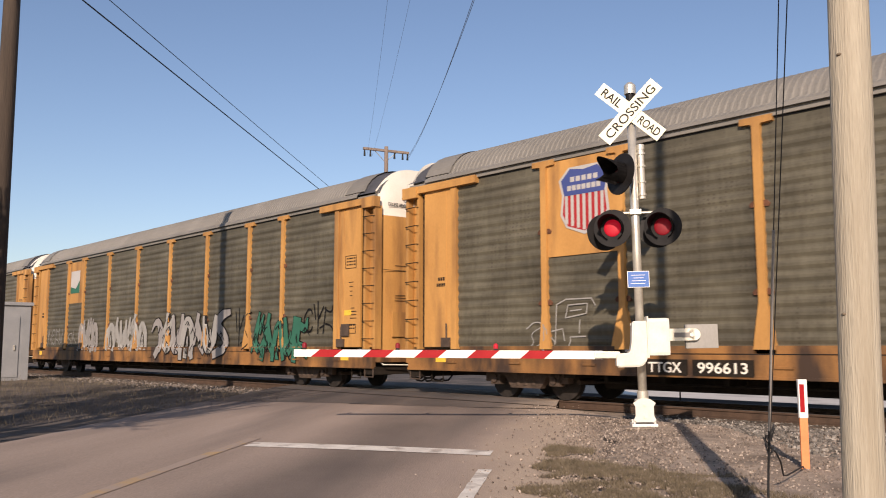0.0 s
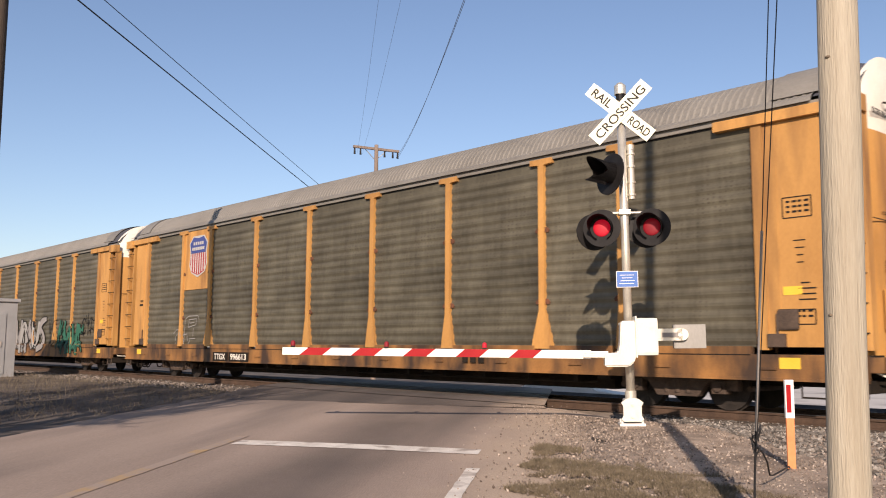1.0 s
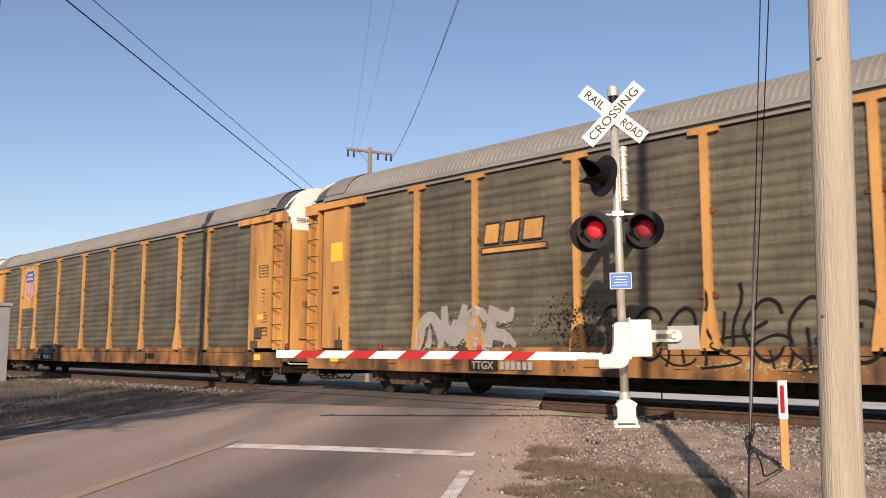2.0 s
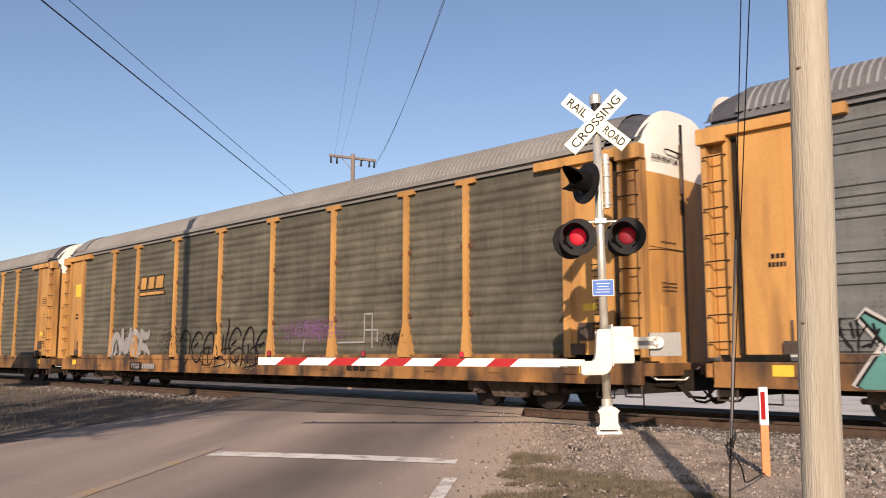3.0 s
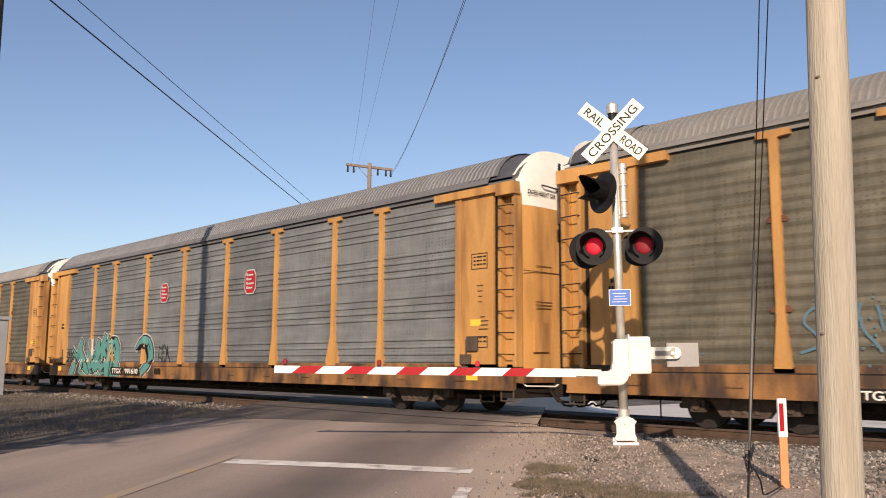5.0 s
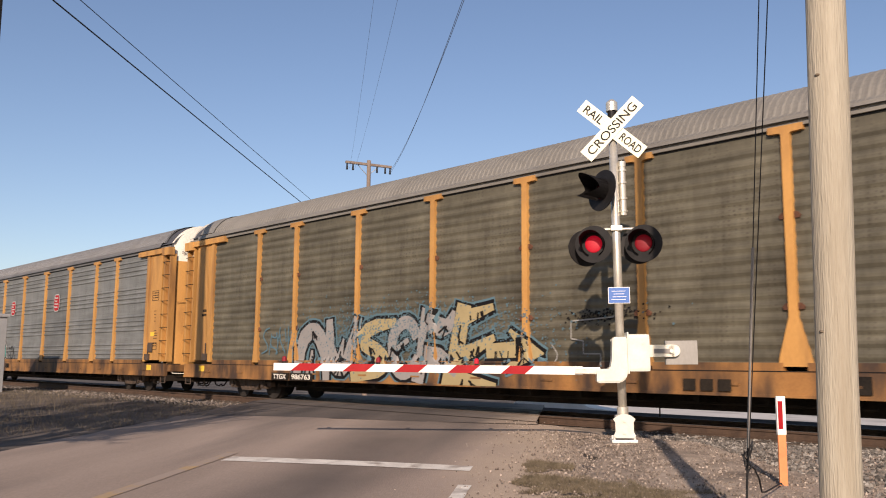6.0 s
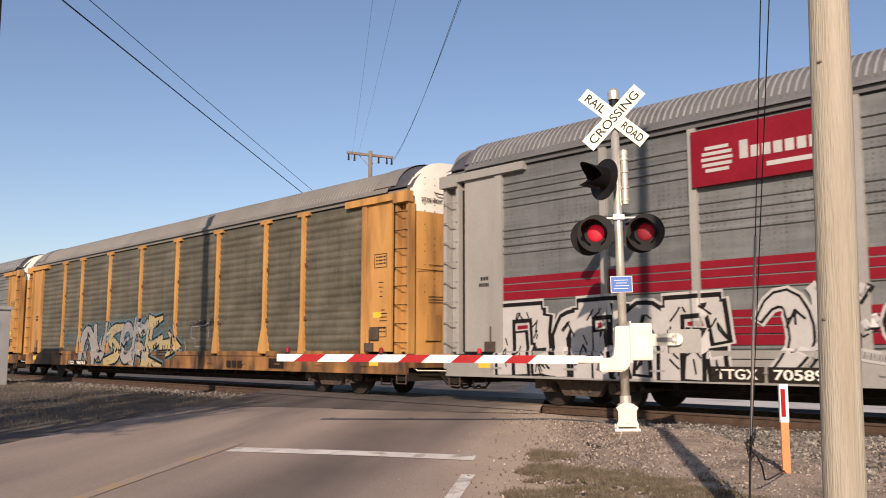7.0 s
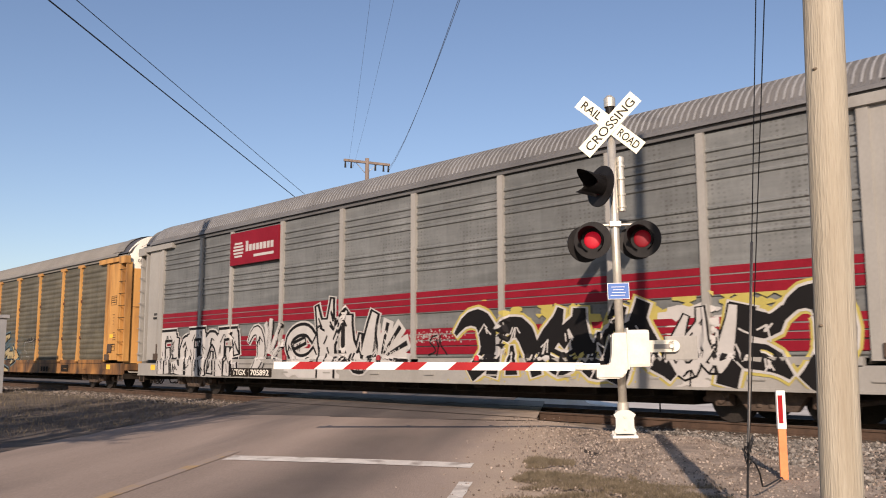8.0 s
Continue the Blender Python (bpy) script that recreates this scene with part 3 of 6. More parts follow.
def signal(sig):
    bm = boxed(-0.3, 0.3, -0.3, 0.3, -0.25, 0.03, 0.02)
    part("foundation", bm, GRAVEL, sig, "concrete footing")
    bm = boxed(-0.19, 0.19, -0.17, 0.17, 0.03, 0.07, 0.006)
    box(bm, -0.115, 0.115, -0.13, 0.13, 0.09, 0.43, 0.03)
    for x in (-0.15, 0.15):
        for y in (-0.13, 0.13):
            rod(bm, (x, y, 0.03), (x, y, 0.12), 0.017)
    part("junction_base", bm, ALU, sig, "white cast junction box at the foot")
    bm = bmesh.new()
    prism(bm, [(-0.13, 0.1), (-0.165, 0.13), (-0.135, 0.19), (-0.135, 0.33), (-0.165, 0.38), (-0.1, 0.43), (-0.04, 0.45), (0.04, 0.45), (0.1, 0.43), (0.165, 0.38), (0.135, 0.33), (0.135, 0.19), (0.165, 0.13), (0.13, 0.1)], -0.175, -0.132)
    for z in (0.17, 0.35):
        rod(bm, (0, -0.195, z), (0, -0.17, z), 0.02)
    part("access_cover", bm, WHITE_BOX, sig, "bolted cast cover")
    part("mast", rod(bmesh.new(), (0, 0, 0.42), (0, 0, 5.2), 0.066, seg=20), STEEL, sig, smooth=True)
    bm = rod(bmesh.new(), (0, 0, 0.4), (0, 0, 0.55), 0.085, seg=20)
    part("collar", bm, STEEL, sig)
    bm = rod(bmesh.new(), (0, 0, 5.18), (0, 0, 5.32), 0.092, seg=18)
    rod(bm, (0, 0, 5.32), (0, 0, 5.37), 0.092, 0.04, 18)
    part("pole_cap", bm, STEEL, sig)
    part("top_band", rod(bmesh.new(), (0, 0, 4.98), (0, 0, 5.18), 0.07, seg=18), BLACK, sig, "black band under the cap")
    # crossbuck: two blades with the words
    for ang, words, lift in ((40.5, ("RAIL", "ROAD"), 0), (-46.5, ("CROSSING",), 0.012)):
        m = Matrix.Translation((-0.02, -0.1 - lift, 4.87)) @ pose(0, 0, 0, 0, ang, 0)
        bl = part("crossbuck_blade", boxed(-0.61, 0.61, -0.003, 0.003, -0.117, 0.117), SIGN_W, sig, "white reflective blade with black words", at=m)
        if len(words) == 2:
            part("lettering_rail", lettering("RAIL", 0.135, 0.35, bold=0.012), INK, bl, "RAIL", at=pose(-0.36, -0.006, 0))
            part("lettering_road", lettering("ROAD", 0.135, 0.38, bold=0.012), INK, bl, "ROAD", at=pose(0.37, -0.006, 0))
        else:
            part("lettering_crossing", lettering("CROSSING", 0.135, 1.06, bold=0.006), INK, bl, "CROSSING", at=pose(0, -0.006, 0))
    for z in (4.76, 4.93):
        part("crossbuck_bracket", boxed(-0.075, 0.075, -0.1, 0.0, z, z + 0.05), STEEL, sig)
    # bell tube beside the mast
    bm = rod(bmesh.new(), (0.125, 0, 3.5), (0.125, 0, 4.28), 0.052, seg=14)
    rod(bm, (0.125, 0, 4.28), (0.125, 0, 4.36), 0.06, seg=14)
    for z in (3.55, 3.75, 4.0, 4.2):
        rod(bm, (0.125, 0, z), (0.125, 0, z + 0.03), 0.068, seg=14)
        box(bm, 0.0, 0.12, -0.02, 0.02, z, z + 0.03)
    part("conduit_arm", bm, STEEL, sig, "clamped steel tube beside the mast")

    def lamp(at, lens, diam=0.27, r_back=0.29, hood=0.24, notched=False):
        body = bmesh.new()
        rod(body, (0, -0.02, 0), (0, 0.0, 0), r_back, seg=32)
        rod(body, (0, 0.0, 0), (0, 0.12, 0), 0.17, 0.1, seg=20)
        ob = part("signal_lamp", body, BLACK, sig, "black round background with a red lens", at=at)
        bm = bmesh.new()
        n = 20
        rings = []
        reach = (lambda v: 0.3 + 0.7 * abs(v) ** 1.4) if notched else (lambda v: min(1.0, max(0.0, (v + 0.5) / 0.9)))
        for dy, rr in ((-0.02, 0.18), (-0.3, 0.185)):
            rings.append([bm.verts.new((rr * math.cos(a), dy if dy > -0.1 else -0.08 - hood * reach(math.sin(a)), rr * math.sin(a))) for a in (math.pi * (-0.36 + 1.72 * k / n) for k in range(n + 1))])
        for k in range(n):
            bm.faces.new((rings[0][k], rings[0][k + 1], rings[1][k + 1], rings[1][k]))
        bmesh.ops.solidify(bm, geom=bm.faces[:], thickness=0.006)
        part("visor", bm, BLACK, ob)
        bm = bmesh.new()
        bmesh.ops.create_uvsphere(bm, u_segments=20, v_segments=10, radius=diam / 2, matrix=pose(0, -0.02, 0) @ Matrix.Diagonal((1, 0.25, 1, 1)))
        part("lens", bm, lens, ob, "glowing red lens", smooth=True)
        return ob

    lamp(pose(-0.36, -0.1, 3.04, 0, 0, -16), LENS_ON)
    lamp(pose(0.4, -0.1, 3.04, 0, 0, -20), LENS_DIM)
    # a third head on the side, and one on the back, looking elsewhere
    lamp(pose(-0.2, -0.12, 3.88, -8, 0, -58), LENS_OFF, 0.28, 0.33, 0.38, True)
    lamp(pose(-0.46, 0.2, 3.02, 0, 0, 200), LENS_OFF)
    lamp(pose(0.36, 0.16, 3.04, 0, 0, 175), LENS_OFF)
    bm = rod(bmesh.new(), (-0.42, 0.02, 3.29), (0.42, 0.02, 3.29), 0.022)
    for x in (-0.37, 0.38):
        rod(bm, (x, 0.02, 3.3), (x, 0.02, 3.07), 0.018)
    box(bm, -0.09, 0.09, -0.09, 0.09, 3.25, 3.33, 0.01)
    part("cross_arm", bm, STEEL, sig)
    part("lamp_arm", rod(bmesh.new(), (-0.28, -0.05, 3.85), (0, 0, 3.85), 0.025), STEEL, sig)
    nb = part("notice_plate", boxed(-0.165, 0.165, -0.074, -0.069, 2.12, 2.37), WHITE_TAPE, sig, "blue notice with a white border")
    part("notice_face", boxed(-0.157, 0.157, -0.077, -0.0745, 2.128, 2.362), BLUE, nb, "blue face with unreadable white lines")
    bm = bmesh.new()
    for i, (a, b) in enumerate(((-0.11, 0.1), (-0.08, 0.08), (-0.1, 0.11), (-0.12, 0.1))):
        box(bm, a, b, -0.0795, -0.0775, 2.305 - i * 0.043, 2.312 - i * 0.043)
    part("stencil_text", bm, WHITE_TAPE, nb)
    # gate mechanism: rounded housing, crank side, counterweight
    bm = bmesh.new()
    prism(bm, [(-0.4, 0.92), (-0.05, 0.92), (0.03, 0.98), (0.07, 1.1), (0.07, 1.6), (-0.15, 1.6), (-0.17, 1.26), (-0.2, 1.13), (-0.4, 1.12)], -0.36, -0.1)
    bmesh.ops.bevel(bm, geom=bm.edges[:], offset=0.02, segments=2, affect="EDGES")
    part("gate_crank", bm, WHITE_BOX, sig, "white cast crank arm")
    part("gate_mechanism", boxed(0.05, 0.4, -0.34, 0.12, 1.08, 1.64, 0.05), WHITE_BOX, sig, "white rounded steel mechanism housing")
    bm = boxed(0.06, 0.085, -0.37, 0.14, 1.05, 1.67, 0.01)
    box(bm, -0.16, -0.02, -0.16, -0.1, 1.54, 1.57)
    rod(bm, (0.3, -0.35, 1.5), (0.3, -0.33, 1.5), 0.02)
    part("housing_flange", bm, WHITE_BOX, sig)
    bm = boxed(0.39, 0.78, -0.16, -0.1, 1.3, 1.48)
    rod(bm, (0.78, -0.16, 1.39), (0.78, -0.1, 1.39), 0.09, seg=24)
    part("counterweight_arm", bm, STEEL, sig, "slotted steel arm")
    bm = boxed(0.48, 0.74, -0.172, -0.162, 1.35, 1.42)
    part("slot", bm, GUARD, sig)
    rod_bm = rod(bmesh.new(), (0.74, -0.185, 1.385), (0.74, -0.16, 1.385), 0.03)
    part("bolt", rod_bm, STEEL, sig)
    part("counterweight", boxed(0.66, 1.14, -0.09, 0.0, 1.18, 1.54, 0.01), GREY_P, sig, "grey steel counterweight plate")


signal(sig)


def gate_arm():
    """The lowered arm: tapering board with slanted red tape and three lamps; it starts at the crank."""
    arm = thing("gate_arm", Matrix.Translation(MAST) @ pose(0, 0, 1.09, 0, 0.35, TURN + 0.4), "lowered white crossing gate arm with red stripes", "gate arm")
    L0, L1 = -0.62, -5.36

    def half(x):
        k = (x - L0) / (L1 - L0)
        return 0.062 - 0.006 * k
    bm = bmesh.new()
    prism(bm, [(L1, -half(L1)), (L0, -half(L0)), (L0, half(L0)), (L1, half(L1))], -0.27, -0.235)
    part("board", bm, WHITE_TAPE, arm, "white board")
    for i in range(5):
        x1 = -1.43 - i * 0.81
        x0 = x1 - 0.36
        bm = bmesh.new()
        prism(bm, [(x0 - 0.06, -half(x0)), (x1 - 0.06, -half(x1)), (x1 + 0.08, half(x1)), (x0 + 0.08, half(x0))], -0.2755, -0.2705)
        part("red_stripe", bm, RED_TAPE, arm, "slanted red reflective stripe")
    for i, x in enumerate((-2.22, -3.73, -5.2)):
        bm = boxed(x - 0.03, x + 0.03, -0.275, -0.225, 0.055, 0.085, 0.005)
        lo = part("arm_lamp", bm, BLACK, arm, "small red lamp on the arm")
        bm = rod(bmesh.new(), (x, -0.25, 0.085), (x, -0.25, 0.13), 0.036, seg=14)
        bmesh.ops.create_uvsphere(bm, u_segments=14, v_segments=8, radius=0.036, matrix=pose(x, -0.25, 0.13))
        part("lens", bm, LENS_ON if i == 0 else LENS_DIM, lo, "red lens")
    bm = boxed(-0.74, -0.36, -0.3, -0.2, -0.05, 0.05, 0.01)
    for x in (-0.7, -0.6, -0.5):
        for z in (-0.03, 0.03):
            rod(bm, (x, -0.31, z), (x, -0.29, z), 0.012)
    part("clamp", bm, STEEL, arm, "bolted steel clamp")


gate_arm()


# ---- poles and wires ----
def utility_pole(name, at, height, r0, r1, material, label, lean=(0, 0)):
    ob = thing(name, Matrix.Translation((at[0], at[1], ground_z(at[1]) - 0.3)) @ pose(0, 0, 0, lean[0], lean[1], 0), label, "utility pole")
    bm = bmesh.new()
    n, seg = 40, 24
    rings = []
    for j in range(n + 1):
        k = j / n
        r = r0 + (r1 - r0) * k
        rings.append([bm.verts.new(((r + 0.006 * noise.noise((math.cos(a) * 2, math.sin(a) * 2, k * 9))) * math.cos(a), r * math.sin(a), k * height)) for a in (2 * math.pi * s / seg for s in range(seg))])
    for a, b in zip(rings, rings[1:]):
        for s in range(seg):
            bm.faces.new((a[s], a[(s + 1) % seg], b[(s + 1) % seg], b[s]))
    bm.faces.new(rings[-1])
    part("shaft", bm, material, ob, smooth=True)
    return ob


KNOT = surface("brown_knot", (0.16, 0.12, 0.08), (0.24, 0.19, 0.13), 0.9)
NEAR_POLE = (-1.855, 4.555)
npole = utility_pole("utility_pole", NEAR_POLE, 11.3, 0.104, 0.088, WOOD, "pale weathered wooden utility pole with cracks and knots", (0.4, 1.3))
for z, a in ((3.25, 262), (1.9, 250)):
    bm = bmesh.new()
    bmesh.ops.create_uvsphere(bm, u_segments=12, v_segments=8, radius=0.013, matrix=pose(0.094 * math.cos(radians(a)), 0.094 * math.sin(radians(a)), z) @ Matrix.Diagonal((1.2, 1.2, 0.7, 1)))
    part("knot", bm, KNOT, npole, "dark knot", smooth=True)
for a, z0, z1 in ((236, 0.3, 1.6), (262, 1.1, 2.4), (280, 2.2, 4.0), (248, 2.9, 5.0), (298, 0.5, 2.2)):
    bm = bmesh.new()
    tube(bm, [((0.1015 - 0.0014 * z) * math.cos(radians(a + 2 * math.sin(z * 5))), (0.1015 - 0.0014 * z) * math.sin(radians(a + 2 * math.sin(z * 5))), z) for z in np.linspace(z0, z1, 14)], 0.0018, 4)
    part("crack", bm, WOOD_DARK, npole, "long drying crack")
LEFT_POLE = (-19.0, 5.0)
utility_pole("utility_pole", LEFT_POLE, 11.6, 0.21, 0.15, WOOD_DARK, "dark creosoted utility pole beside the road")

FAR_POLE = (-36.9, 29.4)
fpole = utility_pole("utility_pole", FAR_POLE, 14.0, 0.15, 0.11, WOOD_OLD, "distant wooden utility pole with a crossarm")
ARM_TURN = 74
R_CAM = (math.cos(radians(ARM_TURN)), math.sin(radians(ARM_TURN)))
ARM_T = 13.7
bm = boxed(-1.38, 1.38, -0.07, 0.07, ARM_T, ARM_T + 0.13)
fa = part("crossarm", bm, WOOD_OLD, fpole, "wooden crossarm", at=pose(0, 0, 0, 0, 0, ARM_TURN))
for x in (-1.3, -0.95, 0.5, 1.0, 1.3):
    bm = rod(bmesh.new(), (x, 0, ARM_T - 0.35), (x, 0, ARM_T + 0.02), 0.06, 0.04)
    part("insulator", bm, BLACK, fa, "dark hanging insulator")
for s in (-1, 1):
    part("brace", tube(bmesh.new(), [(s * 0.62, 0.09, ARM_T), (0, 0.16, ARM_T - 0.55)], 0.02), STEEL, fa)


def wire(a, b, sag, r, material, label, n=40):
    pts = [Vector(a).lerp(Vector(b), k / n) - Vector((0, 0, 4 * sag * (k / n) * (1 - k / n))) for k in range(n + 1)]
    tagged(part("overhead_wire", tube(bmesh.new(), pts, r, 5), material), label, "wire", "overhead wires")


top = ground_z(FAR_POLE[1]) - 0.3 + ARM_T - 0.3
for off, end, sag, mat in ((1.3, (-1.35, 4.75, 10.9), 1.2, WIRE_GREY), (1.22, (-1.3, 4.85, 10.9), 1.2, WIRE_GREY), (-1.15, (-3.4, 3.7, 10.9), 0.7, WIRE_GREY), (-0.85, (-2.5, 4.1, 10.9), 0.7, WIRE_GREY)):
    a = (FAR_POLE[0] + off * R_CAM[0], FAR_POLE[1] + off * R_CAM[1], top)
    wire(a, end, sag, 0.008 if off > 0 else 0.004, mat, "thin overhead wire strung from the far pole")
for z, lat, r in ((9.95, 0.0, 0.02), (10.4, 0.1, 0.012)):
    d, q = Vector((-0.666, 0.746, 0)), Vector((LEFT_POLE[0], LEFT_POLE[1], 0)) + Vector((lat, lat * 0.9, 0))
    a, b = q - d * 42, q + d * 60
    wire((a.x, a.y, z + 0.5), (b.x, b.y, z - 0.9), 0.25, r, WIRE, "black overhead cable along the road", 60)

ANCHOR = (-3.72, 7.2, ground_z(7.2))
guy = thing("guy_wire", Matrix.Translation(ANCHOR), "steel guy strands with a grey guard anchored in gravel", "guy wire")
UP = [Vector((NEAR_POLE[0], NEAR_POLE[1], z)) - Vector(ANCHOR) for z in (7.5, 6.0)]
for end in UP:
    part("strand", tube(bmesh.new(), [end.normalized() * 0.55, end * 0.985], 0.0042, 6), WIRE, guy)
e = UP[0].normalized()
part("guard", tube(bmesh.new(), [e * 0.7, e * 2.45], 0.011, 8), GUARD, guy, "grey plastic guy guard")
bm = tube(bmesh.new(), [(0, 0, -0.1), e * 0.3, e * 0.75], 0.01, 6)
for k in range(8):
    a, c0 = k * 0.9, e * (0.5 + 0.03 * k)
    tube(bm, [c0 + Vector((0.03 * math.cos(a), 0.03 * math.sin(a), 0)), c0 + Vector((0.045 * math.cos(a + 1), 0.045 * math.sin(a + 1), 0.04)), c0 + Vector((0.02 * math.cos(a + 2), 0.02 * math.sin(a + 2), -0.04))], 0.007, 5)
part("anchor_rod", bm, WIRE, guy, "rod with a tangle of wire ends")
P0, P1 = Vector(ANCHOR) + e * 0.55, Vector((-4.15, 8.85, ground_z(8.85) + 0.05))
tagged(part("ground_cable", tube(bmesh.new(), [P0.lerp(P1, k / 10) + Vector((0.03 * math.sin(k), 0, -0.32 * math.sin(math.pi * min(1, k / 10)) ** 2 * (1 - k / 10))) for k in range(11)], 0.008, 6), WIRE), "black cable trailing over the gravel", "cable")

mk = thing("marker_post", Matrix.Translation((-4.18, 8.93, ground_z(8.93))) @ pose(0, 0, 0, 0, 0, 47), "orange plastic cable marker post with a red and white top", "marker post")
part("stake", boxed(-0.042, 0.042, -0.015, 0.015, -0.1, 0.55, 0.006), MARKER, mk)
part("cap", boxed(-0.046, 0.046, -0.02, 0.02, 0.55, 0.95, 0.006), WHITE_TAPE, mk, "white top sleeve")
part("warning_label", boxed(-0.036, 0.012, -0.0235, -0.0205, 0.61, 0.9), RED_TAPE, mk, "red vertical label")

stake = thing("marker_stake", pose(-10.87, 17.2, ground_z(17.2) - 0.1), "thin dark steel stake beyond the rails", "stake")
part("stake_shaft", rod(bmesh.new(), (0, 0, 0), (0, 0, 1.1), 0.017, seg=8), WOOD_DARK, stake)

# ---- signal house at the far left of the crossing ----
hs = thing("signal_house", pose(-37.4, 10.0, ground_z(10) - 0.05, 0, 0, 0), "grey steel railway signal house beside the track", "signal house")
part("body", boxed(-1.2, 1.2, -0.9, 0.9, 0.0, 2.95, 0.02), CABINET, hs)
part("roof", boxed(-1.28, 1.28, -0.98, 0.98, 2.95, 3.08, 0.02), CABINET, hs, "overhanging steel roof")
part("door", boxed(1.2, 1.23, -0.5, 0.5, 0.15, 2.5, 0.01), CABINET, hs, "steel door")
part("handle", boxed(1.23, 1.27, 0.3, 0.36, 1.2, 1.4), STEEL, hs)


# ---- parked white car beyond the track, seen under the train ----
def parked_car():
    c = thing("parked_car", pose(-20.5, 26.0, ground_z(26) + 0.02, 0, 0, 20), "white parked car on the concrete lot", "car")
    bm = bmesh.new()
    prism(bm, [(-2.2, 0.35), (2.2, 0.35), (2.25, 0.6), (2.1, 0.78), (1.1, 0.88), (0.5, 1.38), (-1.0, 1.42), (-1.8, 0.95), (-2.2, 0.85)], -0.85, 0.85)
    bmesh.ops.bevel(bm, geom=bm.edges[:], offset=0.05, segments=2, affect="EDGES")
    part("body", bm, WHITE_P, c)
    for x in (-1.35, 1.35):
        for y in (-0.8, 0.8):
            part("wheel", rod(bmesh.new(), (x, y - 0.1, 0.31), (x, y + 0.1, 0.31), 0.31, seg=20), BLACK, c, "black tyre")


parked_car()


# ---- bare tree behind the camera's left, whose branches shade the verge ----
def bare_tree(at, height, seed):
    rng = random.Random(seed)
    bm = bmesh.new()

    def limb(p, d, length, r, depth):
        pts = [p]
        for k in range(4):
            d = (d + Vector((rng.gauss(0, 0.13), rng.gauss(0, 0.13), rng.gauss(0.03, 0.08)))).normalized()
            pts.append(pts[-1] + d * length / 4)
        rings = []
        n = 7 if depth < 3 else 4
        for k, q in enumerate(pts):
            rr, turn = r * (1 - 0.1 * k), d.to_track_quat("Z", "Y")
            rings.append([bm.verts.new(q + turn @ Vector((rr * math.cos(6.283 * j / n), rr * math.sin(6.283 * j / n), 0))) for j in range(n)])
        for u, v in zip(rings, rings[1:]):
            for j in range(n):
                bm.faces.new((u[j], u[(j + 1) % n], v[(j + 1) % n], v[j]))
        if depth < 6:
            for _ in range(3 if depth < 5 else 2):
                nd = (d + Vector((rng.gauss(0, 0.5), rng.gauss(0, 0.5), rng.uniform(-0.1, 0.5)))).normalized()
                limb(pts[rng.choice((3, 4))], nd, length * rng.uniform(0.65, 0.85), max(r * 0.62, 0.02), depth + 1)
    limb(Vector((0, 0, 0)), Vector((0, 0, 1)), height * 0.3, 0.26, 0)
    t = thing("bare_tree", Matrix.Translation((*at, ground_z(at[1]) - 0.1)), "bare winter tree standing by the road", "tree")
    part("branches", bm, BARK, t, "bare branching limbs")


bare_tree((-12.2, -1.6), 9.0, 4)
bare_tree((-17.5, -1.0), 8.0, 9)
bare_tree((-9.8, -3.6), 10.0, 14)


# ---- the train: seven covered car-carrier wagons ----
PITCH, SPEED = 28.6, 16.064
HALF = 13.68                                   # half the body's length
POSTS = (-9.15, -7.18, -4.33, -1.46, 1.42, 4.28, 7.14, 9.13)
EDGES = (-11.91,) + POSTS + (11.91,)
SIDE, PANEL = 1.52, 1.44                       # outer side and screen plane, from the track's centre
SILL_B, SILL_T = 0.6, 1.13


def roof_profile(dz):
    """y, z across the roof, from eave to eave."""
    pts = [(-1.57, 5.13), (-1.55, 5.2), (-1.45, 5.27)]
    for k in range(0, 13):
        a = math.pi * (0.12 + 0.76 * k / 12)
        pts.append((-1.4 * math.copysign(abs(math.cos(a)) ** 0.75, math.cos(a)) / abs(math.cos(math.pi * 0.12)) ** 0.75, 5.27 + 0.72 * (math.sin(a) - math.sin(math.pi * 0.12)) / (1 - math.sin(math.pi * 0.12))))
    pts += [(1.45, 5.27), (1.55, 5.2), (1.57, 5.13)]
    return [(y, z + dz) for y, z in pts]


def roof_mesh(dz, deep, pan, rib):
    """Narrow raised ribs across the sloping sides, dying out towards the flat crown."""
    bm = bmesh.new()
    x0, x1, n = -HALF + 0.75, HALF - 0.75, 185
    prof = roof_profile(dz)
    rings = []
    for i in range(n):
        for u, up in ((0.0, 0.0), (0.5, 0.0), (0.6, deep), (0.9, deep)):
            x = x0 + (x1 - x0) * (i + u) / n
            lift = [0.0 if z < 5.26 + dz else up * min(1.0, max(0.12, (abs(y) - 0.55) / 0.35)) for y, z in prof]
            rings.append([bm.verts.new((x, y * (1 + k * 0.45), z + k)) for k, (y, z) in zip(lift, prof)])
    for i, (a, b) in enumerate(zip(rings, rings[1:])):
        for j in range(len(prof) - 1):
            # rib faces take the second slot, which carries the painted highlight on grey roofs
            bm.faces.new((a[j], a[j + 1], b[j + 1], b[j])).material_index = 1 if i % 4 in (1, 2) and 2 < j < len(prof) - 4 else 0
    me = mesh_of(bm, "roof")
    me.materials.append(pan)
    me.materials.append(rib)
    return me


